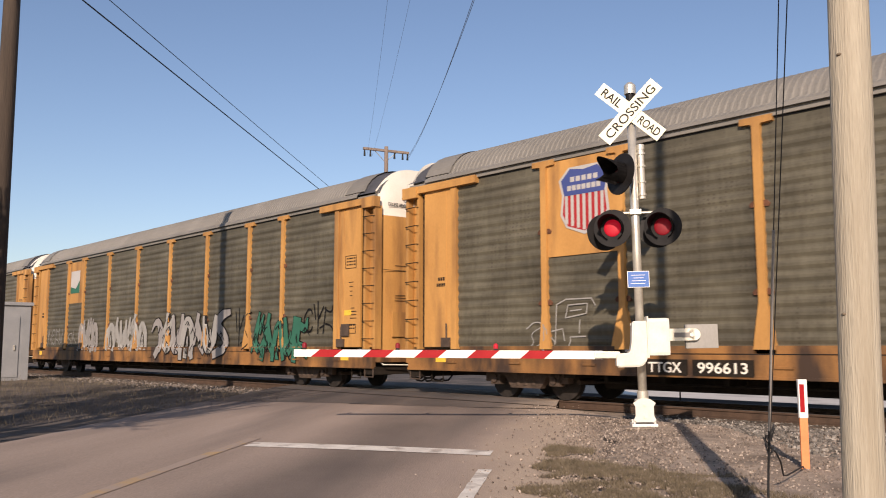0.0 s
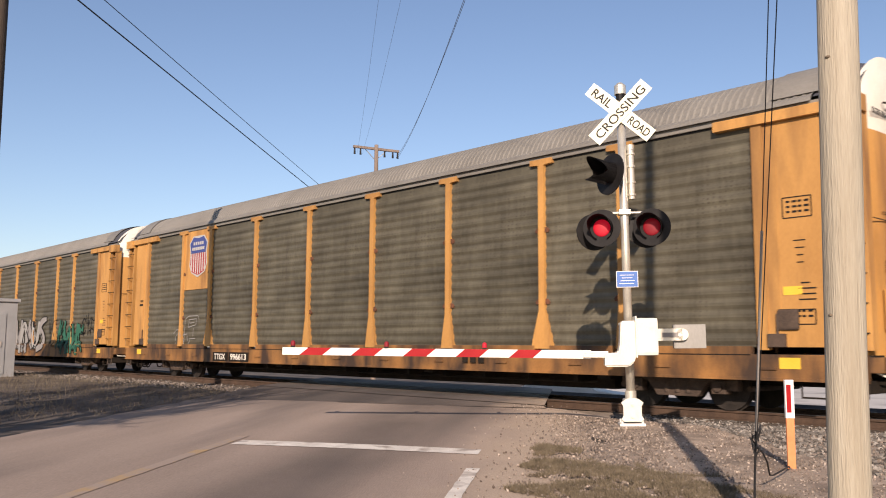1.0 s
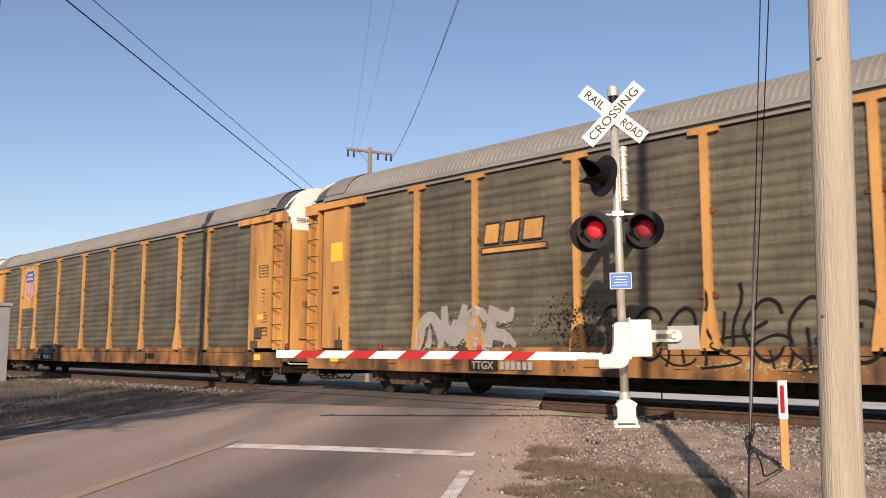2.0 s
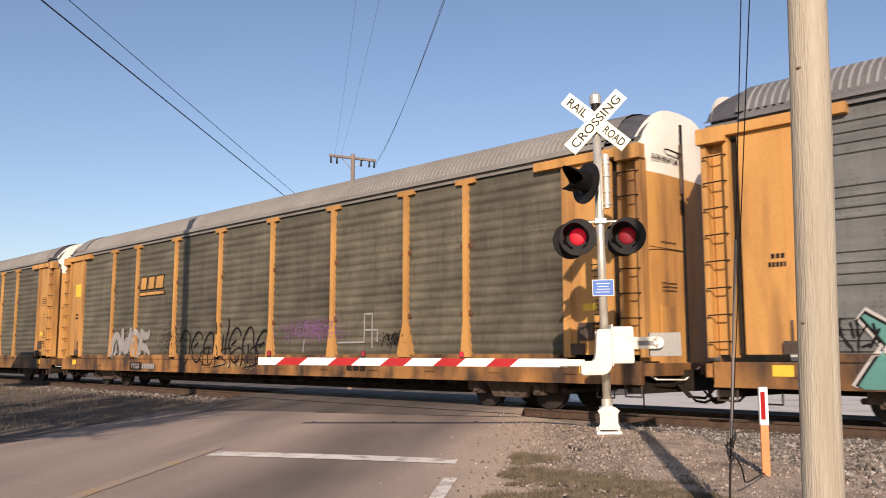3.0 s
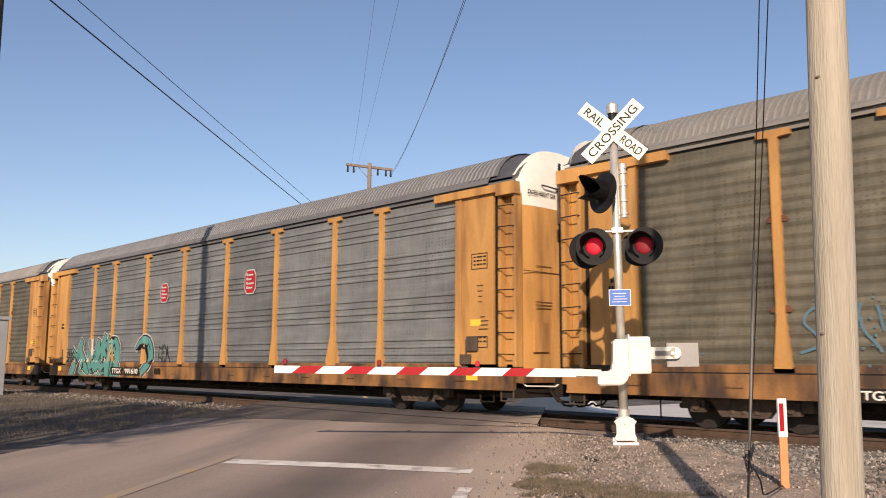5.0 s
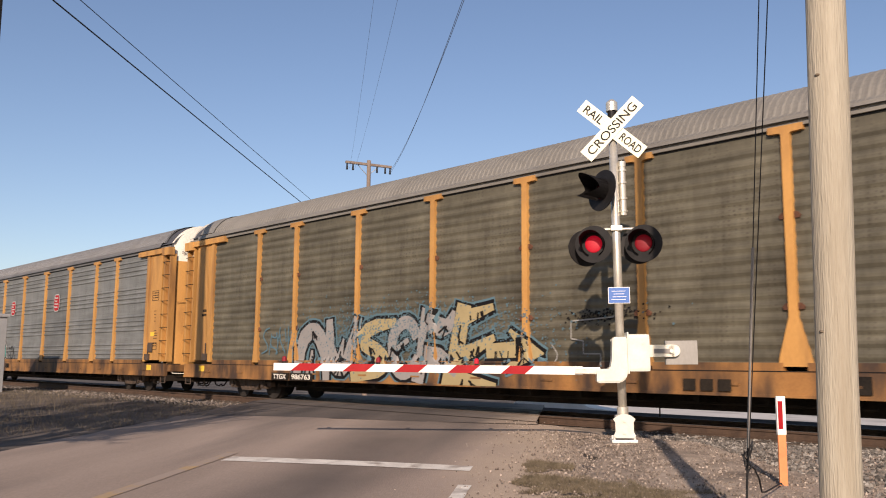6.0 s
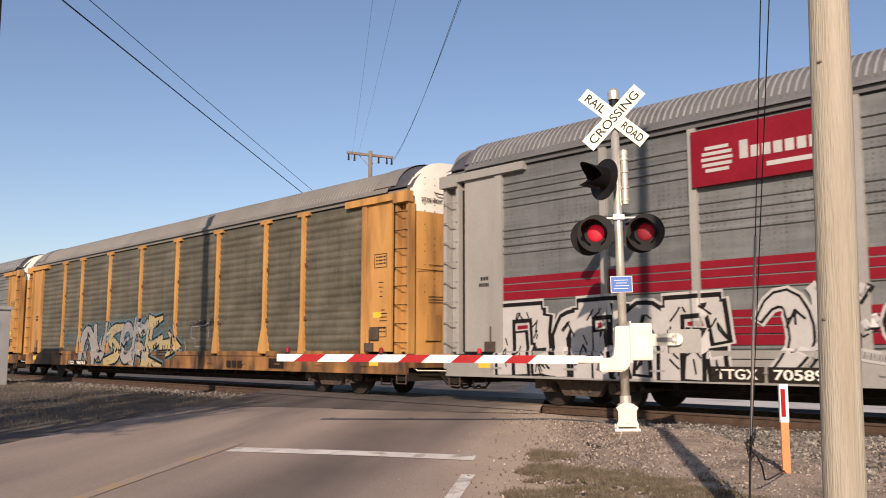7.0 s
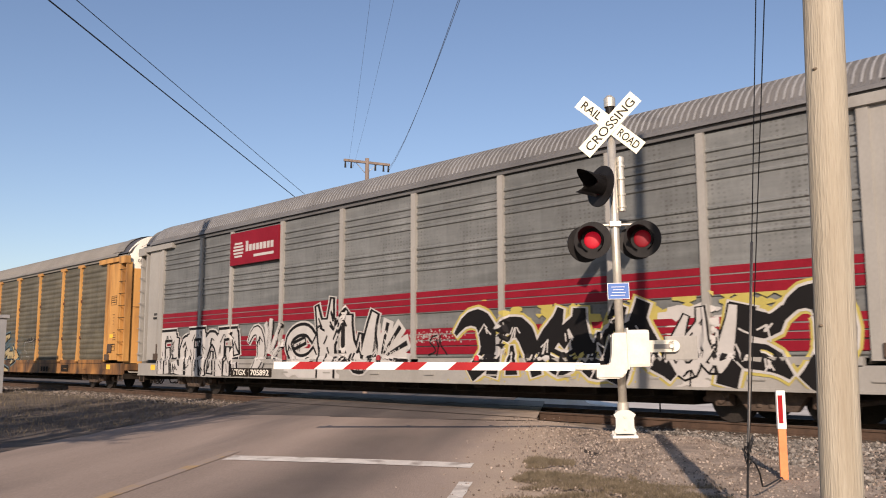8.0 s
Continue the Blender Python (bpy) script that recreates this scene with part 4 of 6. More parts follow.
def roof_cap_mesh(dz, sign):
    """The smooth end of the roof, rounded down towards the end door."""
    bm = bmesh.new()
    prof = roof_profile(dz)[1:-1]
    rings = []
    for k in range(7):
        x = sign * (HALF - 0.74 + 0.68 * k / 6)
        drop = 0.22 * (k / 6) ** 2.5
        rings.append([bm.verts.new((x, y * (1 - drop * 0.1), 5.2 + dz + (z - 5.2 - dz) * (1 - drop) - 0.01)) for y, z in prof])
    for a, b in zip(rings, rings[1:]):
        for j in range(len(prof) - 1):
            bm.faces.new((a[j], a[j + 1], b[j + 1], b[j]) if sign > 0 else (b[j], b[j + 1], a[j + 1], a[j]))
    return mesh_of(bm, "roof_end")


def screen_mesh(width, dz, band=None, rib=0.036):
    """One side screen between two posts: shallow boxed ribs pressed along it. band: its red stripe's heights."""
    bm = bmesh.new()
    z0, z1 = (SILL_T, 5.02 + dz) if band is None else band
    rows = [(0.0, z0)]
    if rib > 0.02:                              # grouped outward ribs
        centres = [1.2 + 1.03 * g + d for g in range(4) for d in (0.0, 0.17, 0.34, 0.51)]
    else:
        centres = []
        for g in range(int((z1 - z0 - 0.06) / 0.205)):
            zc = z0 + 0.13 + 0.205 * g
            rows += [(0.0, zc - 0.095), (-0.022, zc - 0.03), (-0.022, zc + 0.02), (0.0, zc + 0.085)]
    for zc in centres:
        if z0 + 0.04 < zc < z1 - 0.04:
            rows += [(0.0, zc - 0.042), (-rib, zc - 0.02), (-rib, zc + 0.012), (0.0, zc + 0.05)]
    rows.append((0.0, z1))
    clean = [rows[0]]
    for d, zz in rows[1:]:
        if zz > clean[-1][1] + 1e-4:
            clean.append((d, zz))
    h = width / 2
    lift = 0.004 if band else 0
    a = [bm.verts.new((-h, d - lift, zz)) for d, zz in clean]
    b = [bm.verts.new((h, d - lift, zz)) for d, zz in clean]
    for i in range(len(clean) - 1):
        bm.faces.new((a[i], b[i], b[i + 1], a[i + 1]))
    return mesh_of(bm, "side_screen")


def post_mesh(dz, flare, plain=False):
    zt = 5.02 + dz
    w = 0.075
    bm = bmesh.new()
    if plain:
        out = [(-w, SILL_T), (w, SILL_T), (w, zt), (-w, zt)]
    else:
        out = [(-flare, SILL_T - 0.05), (flare, SILL_T - 0.05), (flare * 0.9, SILL_T + 0.12), (w, SILL_T + 0.75), (w, zt - 0.1), (0.1, zt - 0.075), (0.3, zt - 0.065), (0.3, zt + 0.05),
               (-0.3, zt + 0.05), (-0.3, zt - 0.065), (-0.1, zt - 0.075), (-w, zt - 0.1), (-w, SILL_T + 0.75), (-flare * 0.9, SILL_T + 0.12)]
    prism(bm, out, -(SIDE - PANEL) - 0.005, 0.02)
    bmesh.ops.triangulate(bm, faces=[f for f in bm.faces if len(f.verts) > 4])
    return mesh_of(bm, "side_post")


def truck(car, x):
    tr = part("truck", shared("truck", lambda: mesh_of(truck_frame(), "truck")), TRUCK, car, "rusty cast truck with two axles", at=pose(x, 0, 0))
    sets = []
    for dx in (-0.86, 0.86):
        ws = part("wheelset", shared("wheelset", lambda: mesh_of(wheelset_bm(), "wheelset", False)), WHEEL, tr, "dark steel wheels on an axle", at=pose(dx, 0, 0.42))
        sets.append((ws, dx))
    return sets


def truck_frame():
    bm = bmesh.new()
    for s in (-1, 1):
        y0, y1 = (s * 0.98, s * 1.14) if s > 0 else (-1.14, -0.98)
        for pts in ([(-1.2, 0.36), (-1.2, 0.55), (-0.5, 0.72), (0.5, 0.72), (1.2, 0.55), (1.2, 0.36), (0.95, 0.36), (0.9, 0.5), (0.62, 0.5), (0.42, 0.24), (-0.42, 0.24), (-0.62, 0.5), (-0.9, 0.5), (-0.95, 0.36)],):
            prism(bm, pts, y0, y1)
        for x in (-0.22, 0, 0.22):
            rod(bm, (x, s * 1.08, 0.3), (x, s * 1.08, 0.62), 0.085, seg=12)
        for x in (-0.86, 0.86):
            box(bm, x - 0.14, x + 0.14, min(s * 1.0, s * 1.2), max(s * 1.0, s * 1.2), 0.3, 0.54, 0.03)
            rod(bm, (x, s * 1.2, 0.42), (x, s * 1.24, 0.42), 0.08, seg=12)
    box(bm, -0.2, 0.2, -1.05, 1.05, 0.42, 0.66)
    for x in (-1.32, 1.32):
        rod(bm, (x, -0.95, 0.4), (x, 0.95, 0.4), 0.05)
    bmesh.ops.triangulate(bm, faces=[f for f in bm.faces if len(f.verts) > 4])
    return bm


def wheelset_bm():
    bm = rod(bmesh.new(), (0, -1.05, 0), (0, 1.05, 0), 0.075, seg=12)
    for s in (-1, 1):
        rod(bm, (0, s * 0.72, 0), (0, s * 0.82, 0), 0.42, seg=36)
        rod(bm, (0, s * 0.685, 0), (0, s * 0.72, 0), 0.445, seg=36)
        rod(bm, (0, s * 0.82, 0), (0, s * 0.845, 0), 0.15, seg=16)
        for k in range(3):
            a = k * 2.094
            rod(bm, (0.27 * math.cos(a), s * 0.82, 0.27 * math.sin(a)), (0.27 * math.cos(a), s * 0.826, 0.27 * math.sin(a)), 0.05, seg=8)
    return bm


def end_door(car, sign, dz, low, high, studs):
    """The curved end doors under the roof's outline, in two paints."""
    prof = roof_profile(dz)

    def z_top(y):
        for (ya, za), (yb, zb) in zip(prof[1:], prof[2:]):
            if ya <= y <= yb and yb > ya:
                return za + (zb - za) * (y - ya) / (yb - ya) - 0.03
        return 5.15 + dz

    def sheet_of(za, zb):
        bm = bmesh.new()
        n, cols = 24, []
        for i in range(n + 1):
            y = -1.42 + 2.84 * i / n
            x = sign * (HALF - 0.02 - 0.5 * (abs(y) / 1.42) ** 4 * 0.3)
            lo, hi = za, (z_top(y) if zb is None else zb)
            cols.append([bm.verts.new((x, y, lo + (hi - lo) * k / 4)) for k in range(5)])
        for a, b in zip(cols, cols[1:]):
            for k in range(4):
                bm.faces.new((a[k], b[k], b[k + 1], a[k + 1]) if sign > 0 else (a[k], a[k + 1], b[k + 1], b[k]))
        return bm
    key = (sign, dz, low.name, high.name)
    split = 4.62 + dz * 0.5
    d = part("end_door", shared(("end_low",) + key, lambda: mesh_of(sheet_of(0.95, split), "end_door", True)), low, car, "curved steel end door")
    part("end_door_top", shared(("end_top",) + key, lambda: mesh_of(sheet_of(split, None), "end_door_top", True)), high, car, "white-painted upper end")
    if sign > 0:
        m = Matrix.Translation((HALF + 0.005, -0.62, 4.92 + dz)) @ pose(0, 0, 0, 0, 0, 90)
        part("stencil", shared("excess", lambda: lettering("EXCESS HEIGHT CAR", 0.1, 0.95, bold=0.012)), INK, d, "EXCESS HEIGHT CAR", at=m)
        bm = boxed(HALF - 0.01, HALF + 0.03, -0.95, -0.45, 1.4, 2.05, 0.005)
        part("hatch", bm, low, d, "riveted lower hatch")
        bm = bmesh.new()
        for z in (2.35, 2.42, 2.49, 3.28):
            box(bm, HALF - 0.005, HALF + 0.003, -0.85, -0.3 - 0.1 * (z % 0.2), z, z + 0.012)
        part("stencil_text", bm, INK, d)["kind"] = "stuff"
        part("seam", boxed(HALF - 0.01, HALF + 0.004, -1.25, -0.05, 3.15, 3.163), INK, d)
        part("door_gap", boxed(HALF - 0.03, HALF + 0.012, -0.02, 0.05, 1.0, 5.72 + dz), INK, d, "dark gap between the two doors")
        part("lock_bar", boxed(HALF, HALF + 0.05, -0.09, -0.04, 4.3 + dz, 5.3 + dz, 0.008), TRUCK, d, "dark lock bar")
        bm = tube(bmesh.new(), [(HALF, -0.62, 5.12 + dz), (HALF + 0.07, -0.62, 5.1 + dz), (HALF + 0.07, -0.14, 5.08 + dz), (HALF, -0.14, 5.1 + dz)], 0.018)
        part("grab_iron", bm, GRIME, d)
        if studs:
            bm = bmesh.new()
            for y in np.linspace(-1.25, 1.25, 9):
                for z in np.arange(2.6, 5.6, 0.17):
                    if random.random() < 0.75:
                        r = random.uniform(0.012, 0.022)
                        xs = HALF - 0.02 - 0.15 * (abs(y) / 1.42) ** 4
                        rod(bm, (xs - 0.02, y, z), (xs + 0.006, y, z), r, seg=6)
            part("rust_spots", bm, RUST, d, "rusted rivet holes")["kind"] = "stuff"


def end_zone(car, sign, dz, paint):
    """Door bay between the last screen and the corner: sheet, edge post, ladder, corner post, top rail."""
    xa, xb = 11.91, 13.0
    key = (sign, dz, paint.name)

    def sheet_bm():
        bm = boxed(min(sign * (xa + 0.1), sign * xb), max(sign * (xa + 0.1), sign * xb), -SIDE + 0.03, -SIDE + 0.1, SILL_T, 4.92 + dz, 0.006)
        box(bm, min(sign * (xa + 0.3), sign * (xa + 0.34)), max(sign * (xa + 0.3), sign * (xa + 0.34)), -SIDE + 0.022, -SIDE + 0.04, SILL_T + 0.05, 4.85 + dz)
        return bm
    b = part("door_panel", shared(("door",) + key, lambda: mesh_of(sheet_bm(), "door_panel")), paint, car)
    part("edge_post", shared(("edge",) + key, lambda: mesh_of(boxed(min(sign * (xa - 0.07), sign * (xa + 0.12)), max(sign * (xa - 0.07), sign * (xa + 0.12)), -SIDE - 0.01, -SIDE + 0.14, SILL_T - 0.05, 5.02 + dz, 0.006), "edge_post")), paint, car)
    bm_key = ("rail",) + key

    def rail():
        bm = boxed(min(sign * (xa - 0.75), sign * HALF), max(sign * (xa - 0.75), sign * HALF), -SIDE - 0.06, -SIDE + 0.12, 4.9 + dz, 5.08 + dz, 0.01)
        box(bm, min(sign * (HALF - 0.5), sign * (HALF + 0.04)), max(sign * (HALF - 0.5), sign * (HALF + 0.04)), -SIDE - 0.1, -SIDE + 0.12, 4.8 + dz, 5.08 + dz, 0.01)
        return mesh_of(bm, "top_rail")
    part("top_rail", shared(bm_key, rail), paint, car)

    def bay():
        bm = boxed(min(sign * 13.14, sign * (HALF - 0.02)), max(sign * 13.14, sign * (HALF - 0.02)), -SIDE + 0.16, -SIDE + 0.22, SILL_T, 4.85 + dz)
        box(bm, min(sign * 13.17, sign * 13.26), max(sign * 13.17, sign * 13.26), -SIDE + 0.0, -SIDE + 0.18, SILL_T - 0.05, 4.85 + dz, 0.006)
        box(bm, min(sign * (HALF - 0.1), sign * HALF), max(sign * (HALF - 0.1), sign * HALF), -SIDE + 0.0, -SIDE + 0.22, SILL_T - 0.05, 4.85 + dz, 0.006)
        return mesh_of(bm, "ladder_bay")
    lad = part("ladder", shared(("bay",) + key, bay), paint, car, "steel ladder bay with rungs")

    part("slot", shared(("slot", sign), lambda: mesh_of(boxed(min(sign * 12.98, sign * 13.19), max(sign * 12.98, sign * 13.19), -SIDE + 0.13, -SIDE + 0.16, SILL_T, 4.85), "slot")), GRIME, car, "dark gap behind the door edge")

    def rung():
        y = -SIDE
        return mesh_of(tube(bmesh.new(), [(sign * 13.2, y + 0.03, 0), (sign * 13.22, y - 0.07, 0), (sign * (HALF - 0.07), y - 0.07, -0.01), (sign * (HALF - 0.04), y + 0.03, 0)], 0.013, 6), "rung")
    rm = shared(("rung", sign, paint.name), rung)
    for z in np.arange(1.35, 4.7 + dz, 0.46):
        part("rung", rm, GRIME if paint is not GREY_P else GREY_P, lad, at=pose(0, 0, z))
    bm = boxed(min(sign * (xa + 0.12), sign * (xa + 0.42)), max(sign * (xa + 0.12), sign * (xa + 0.42)), -SIDE - 0.05, -SIDE + 0.03, SILL_T, SILL_T + 0.22, 0.01)
    rod(bm, (sign * (xa + 0.28), -SIDE, SILL_T + 0.2), (sign * (xa + 0.28), -SIDE, SILL_T + 0.55), 0.02)
    part("door_latch", bm, TRUCK, car, "greasy door latch")
    y = -SIDE + 0.029

    def placard():
        """Two framed notices and lines of small stencil marks."""
        bars = bmesh.new()
        for zc, hz, lines in ((3.42, 0.17, 3), (1.62, 0.12, 2)):
            for e in (-1, 1):
                box(bars, 12.58 + e * 0.24 - 0.008, 12.58 + e * 0.24 + 0.008, y - 0.008, y, zc - hz, zc + hz)
                box(bars, 12.34, 12.82, y - 0.008, y, zc + e * hz - 0.008, zc + e * hz + 0.008)
            for k in range(lines):
                for q in range(4):
                    box(bars, 12.4 + q * 0.1, 12.46 + q * 0.1 + 0.02 * (q % 2), y - 0.006, y, zc + 0.08 - k * 0.085, zc + 0.115 - k * 0.085)
        for k, (lo, hi) in enumerate(((12.5, 12.7), (12.52, 12.68), (12.55, 12.66), (12.55, 12.66))):
            box(bars, lo, hi, y - 0.006, y, 2.86 - k * 0.12, 2.878 - k * 0.12)
        for k, (lo, hi) in enumerate(((12.6, 12.75), (12.55, 12.85), (12.56, 12.84), (12.56, 12.84))):
            box(bars, lo, hi, y - 0.006, y, 2.16 - k * 0.09, 2.182 - k * 0.09)
        bars.transform(Matrix.Diagonal((sign, 1, 1, 1)))
        bmesh.ops.recalc_face_normals(bars, faces=bars.faces)
        return mesh_of(bars, "stencil_text")
    if sign > 0:
        part("stencil_text", shared(("placard", sign), placard), INK, car, "framed notices and small black stencil marks")["kind"] = "stuff"
        if paint is ORANGE:
            part("door_label", boxed(12.3, 12.62, y - 0.006, y - 0.001, 1.98, 2.12), YELLOW, car, "small yellow label")
            part("door_stain", shared("door_stain", lambda: mesh_of(boxed(12.2, 12.55, y - 0.05, y, SILL_T + 0.28, SILL_T + 0.62, 0.04), "lock_box")), TRUCK, car, "greasy black lock box")
    else:
        bm = bmesh.new()
        for r, (lo, hi, n) in enumerate(((12.25, 12.5, 3), (12.22, 12.55, 5))):
            for q in range(n):
                w = (hi - lo) / n
                box(bm, -hi + q * w, -hi + q * w + w * 0.7, y - 0.006, y, 2.7 - r * 0.14, 2.78 - r * 0.14)
        part("stencil_mark", bm, INK, car, "bars of a stencilled mark")["kind"] = "stuff"


def paint_depth(x, z):
    """How far out the painted side is at this spot: screen, post or sill."""
    if z < SILL_T + 0.02 or min(abs(x - p) for p in POSTS) < 0.09:
        return SIDE + 0.012
    return PANEL + 0.04


def stroke(bm, pts, w, lift):
    """A ribbon of paint through the points (x, z[, half width]), laid over screens, posts and sill, with cut ends."""
    fine = []
    for p, q in zip(pts, pts[1:]):
        n = max(1, int(math.hypot(q[0] - p[0], q[1] - p[1]) / 0.08))
        fine += [[p[i] + (q[i] - p[i]) * k / n for i in range(len(p))] for k in range(n)]
    fine.append(list(pts[-1]))
    last = None
    put = lambda v: bm.verts.new((v.x, -paint_depth(v.x, v.z) - lift, max(v.z, SILL_B + 0.01)))
    at = [Vector((f[0], 0, f[1])) for f in fine]
    for i, (p, f) in enumerate(zip(at, fine)):
        d = (at[min(i + 1, len(at) - 1)] - at[max(i - 1, 0)]).normalized()
        half = w + (f[2] if len(f) > 2 else 0)
        m = 4 if half > 0.05 else 1
        m = 4 if len(f) > 2 else m
        nrm = Vector((-d.z, 0, d.x)) * half
        out = d * (half * 0.55 if i == len(at) - 1 else -half * 0.55 if i == 0 else 0) if len(f) > 2 else Vector()
        row = [put(p + out + nrm * (1 - 2 * k / m)) for k in range(m + 1)]
        if last:
            for k in range(m):
                bm.faces.new((last[k], last[k + 1], row[k + 1], row[k]))
        last = row


def rounded(pts):
    """Cuts the corners of a path, keeping its ends."""
    if len(pts) < 3:
        return pts
    out = [pts[0]]
    for p, q in zip(pts, pts[1:]):
        out += [tuple(u * 0.75 + v * 0.25 for u, v in zip(p, q)), tuple(u * 0.25 + v * 0.75 for u, v in zip(p, q))]
    return out + [pts[-1]]


# sprayed shapes: strokes of (across, up, half width as a share of the height)
SHAPES = {
    "slab": [[(.14, .0, .16), (.3, 1.03, .14)], [(.3, .9, .12), (.85, 1.04, .05)], [(.28, .36, .13), (.95, .62, .05)], [(.2, .08, .12), (1.02, -.02, .04)]],
    "horn": [[(.08, 1.03, .09), (.2, .4, .16), (.5, .12, .14), (.78, .38, .17), (.9, 1.05, .08)], [(.45, .3, .1), (.55, .7, .02)]],
    "block": [[(.14, .0, .16), (.14, .85, .15)], [(.12, .93, .11), (.92, .95, .1)], [(.9, .9, .12), (.92, .5, .1)], [(.52, .55, .1), (.54, .0, .13)], [(.9, .28, .1), (.95, .0, .1)]],
    "gate": [[(.1, .9, .14), (.12, .1, .15), (.5, .04, .1)], [(.55, .0, .12), (.55, .8, .13), (.9, .92, .12), (.92, .3, .1)]],
    "arch": [[(.06, .0, .1), (.16, .7, .16), (.5, .93, .14), (.84, .66, .16), (1.0, .02, .09)], [(.48, .05, .11), (.5, .5, .03)]],
    "fork": [[(.04, .0, .12), (.46, 1.06, .09)], [(.38, .78, .14), (.7, .35, .15), (1.05, .05, .05)], [(.25, .5, .1), (-.06, .85, .02)]],
    "wave": [[(.98, .98, .07), (.4, .92, .14), (.18, .68, .14), (.72, .45, .15), (.84, .2, .14), (.04, .04, .1)]],
    "crest": [[(.1, .0, .12), (.28, .95, .15)], [(.28, .84, .13), (.82, .72, .13), (.95, .98, .03)], [(.3, .35, .13), (.75, .3, .13), (1.08, .06, .03)]],
    "blade": [[(.0, .1, .02), (.3, .5, .17), (.55, 1.06, .05)], [(.25, .35, .12), (.7, .12, .15), (1.05, .5, .02)], [(.6, .6, .12), (.95, 1.0, .04)]],
    "arrow": [[(.0, .45, .2), (.6, .48, .22)], [(.4, .95, .05), (.75, .62, .16), (1.1, .4, .02)], [(.4, .05, .05), (.7, .3, .16), (1.1, .4, .02)]],
    "moon": [[(.05, .72, .03), (.25, .98, .08), (.6, 1.0, .13), (.88, .68, .17), (.86, .35, .16), (.5, .0, .1)]],
    "fan": [[(.0, .1, .05), (.35, .45, .03), (.2, 1.0, .05)], [(.4, .4, .03), (.48, 1.08, .06)], [(.45, .4, .03), (.78, .98, .06)], [(.5, .35, .03), (1.0, .62, .06)], [(.45, .3, .03), (1.02, .2, .06)]],
    "ring": [[(.5 + .4 * math.cos(a * .5236), .5 + .42 * math.sin(a * .5236), .1) for a in range(1, 12)], [(.3, .5, .04), (.6, .62, .04)]],
    "spike": [[(.5, .0, .2), (.5, .75, .17)], [(.35, .5, .1), (.1, 1.05, .02)], [(.55, .6, .1), (.55, 1.15, .02)], [(.6, .5, .1), (1.0, .95, .02)], [(.6, .2, .12), (1.1, .3, .02)]],
}


def graffiti(car, x0, x1, z0, z1, shapes, outline, fills, seed, halo=None, inner=0.016, edge=0.045, lean=0.06, fat=1.0):
    """A sprayed piece of interlocking shapes that spell nothing: halo, outline, fill and thin inner lines."""
    rng = random.Random(seed)
    shapes = shapes.split()
    w, layers = (x1 - x0) / len(shapes), {}
    for i, name in enumerate(shapes):
        a, b = x0 + w * (i - 0.06 + rng.uniform(-0.05, 0.04)), x0 + w * (i + 1.06 + rng.uniform(-0.04, 0.05))
        lo, hi = z0 + rng.uniform(0, 0.08) * (z1 - z0), z1 - rng.uniform(0, 0.16) * (z1 - z0)
        h = min(hi - lo, 1.3 * (b - a))
        fill = fills[i % len(fills)]
        for pts in SHAPES[name]:
            path = [(a + (b - a) * (u + lean * (v - 0.5) + 0.03 * math.sin(7 * v + i)), lo + (hi - lo) * v, r * h * fat) for u, v, r in rounded(pts)]
            if halo:
                layers.setdefault((0, halo), []).append((path, edge + 0.05))
            layers.setdefault((1, outline), []).append((path, edge))
            layers.setdefault((2, fill), []).append((path, 0.0))
            q, r = path[len(path) // 2], path[len(path) // 2 - 1]
            for _ in range(4):
                k, du, dv = rng.uniform(0.2, 0.8), rng.uniform(-0.1, 0.1), rng.uniform(0.08, 0.3)
                m = (q[0] * k + r[0] * (1 - k), q[1] * k + r[1] * (1 - k))
                layers.setdefault((3, outline), []).append(([m, (m[0] + du, m[1] - dv * 0.5), (m[0] + du * 2.2, m[1] - dv)], inner))
    for (k, colour), strokes in sorted(layers.items()):
        bm = bmesh.new()
        for j, (p, wd) in enumerate(strokes):
            stroke(bm, p, wd, 0.006 * k + 0.0002 * j)
        part("sprayed_paint", bm, PAINT[colour], car, f"{colour} sprayed graffiti paint")["kind"] = "stuff"


def scribble(car, x0, x1, z0, z1, shapes, colour, seed, width=0.013):
    """A thin hand-drawn tag."""
    rng = random.Random(seed)
    bm, shapes = bmesh.new(), shapes.split()
    w = (x1 - x0) / len(shapes)
    for i, name in enumerate(shapes):
        tall = rng.uniform(0.8, 1.0)
        for pts in SHAPES[name]:
            stroke(bm, [(x0 + w * (i + u * 1.1 + 0.08 * math.sin(9 * v)), z0 + (z1 - z0) * v * tall) for u, v, r in rounded(rounded(pts))], width, 0.0003 * i)
    part("tag", bm, PAINT[colour], car, f"thin {colour} sprayed tag")["kind"] = "stuff"


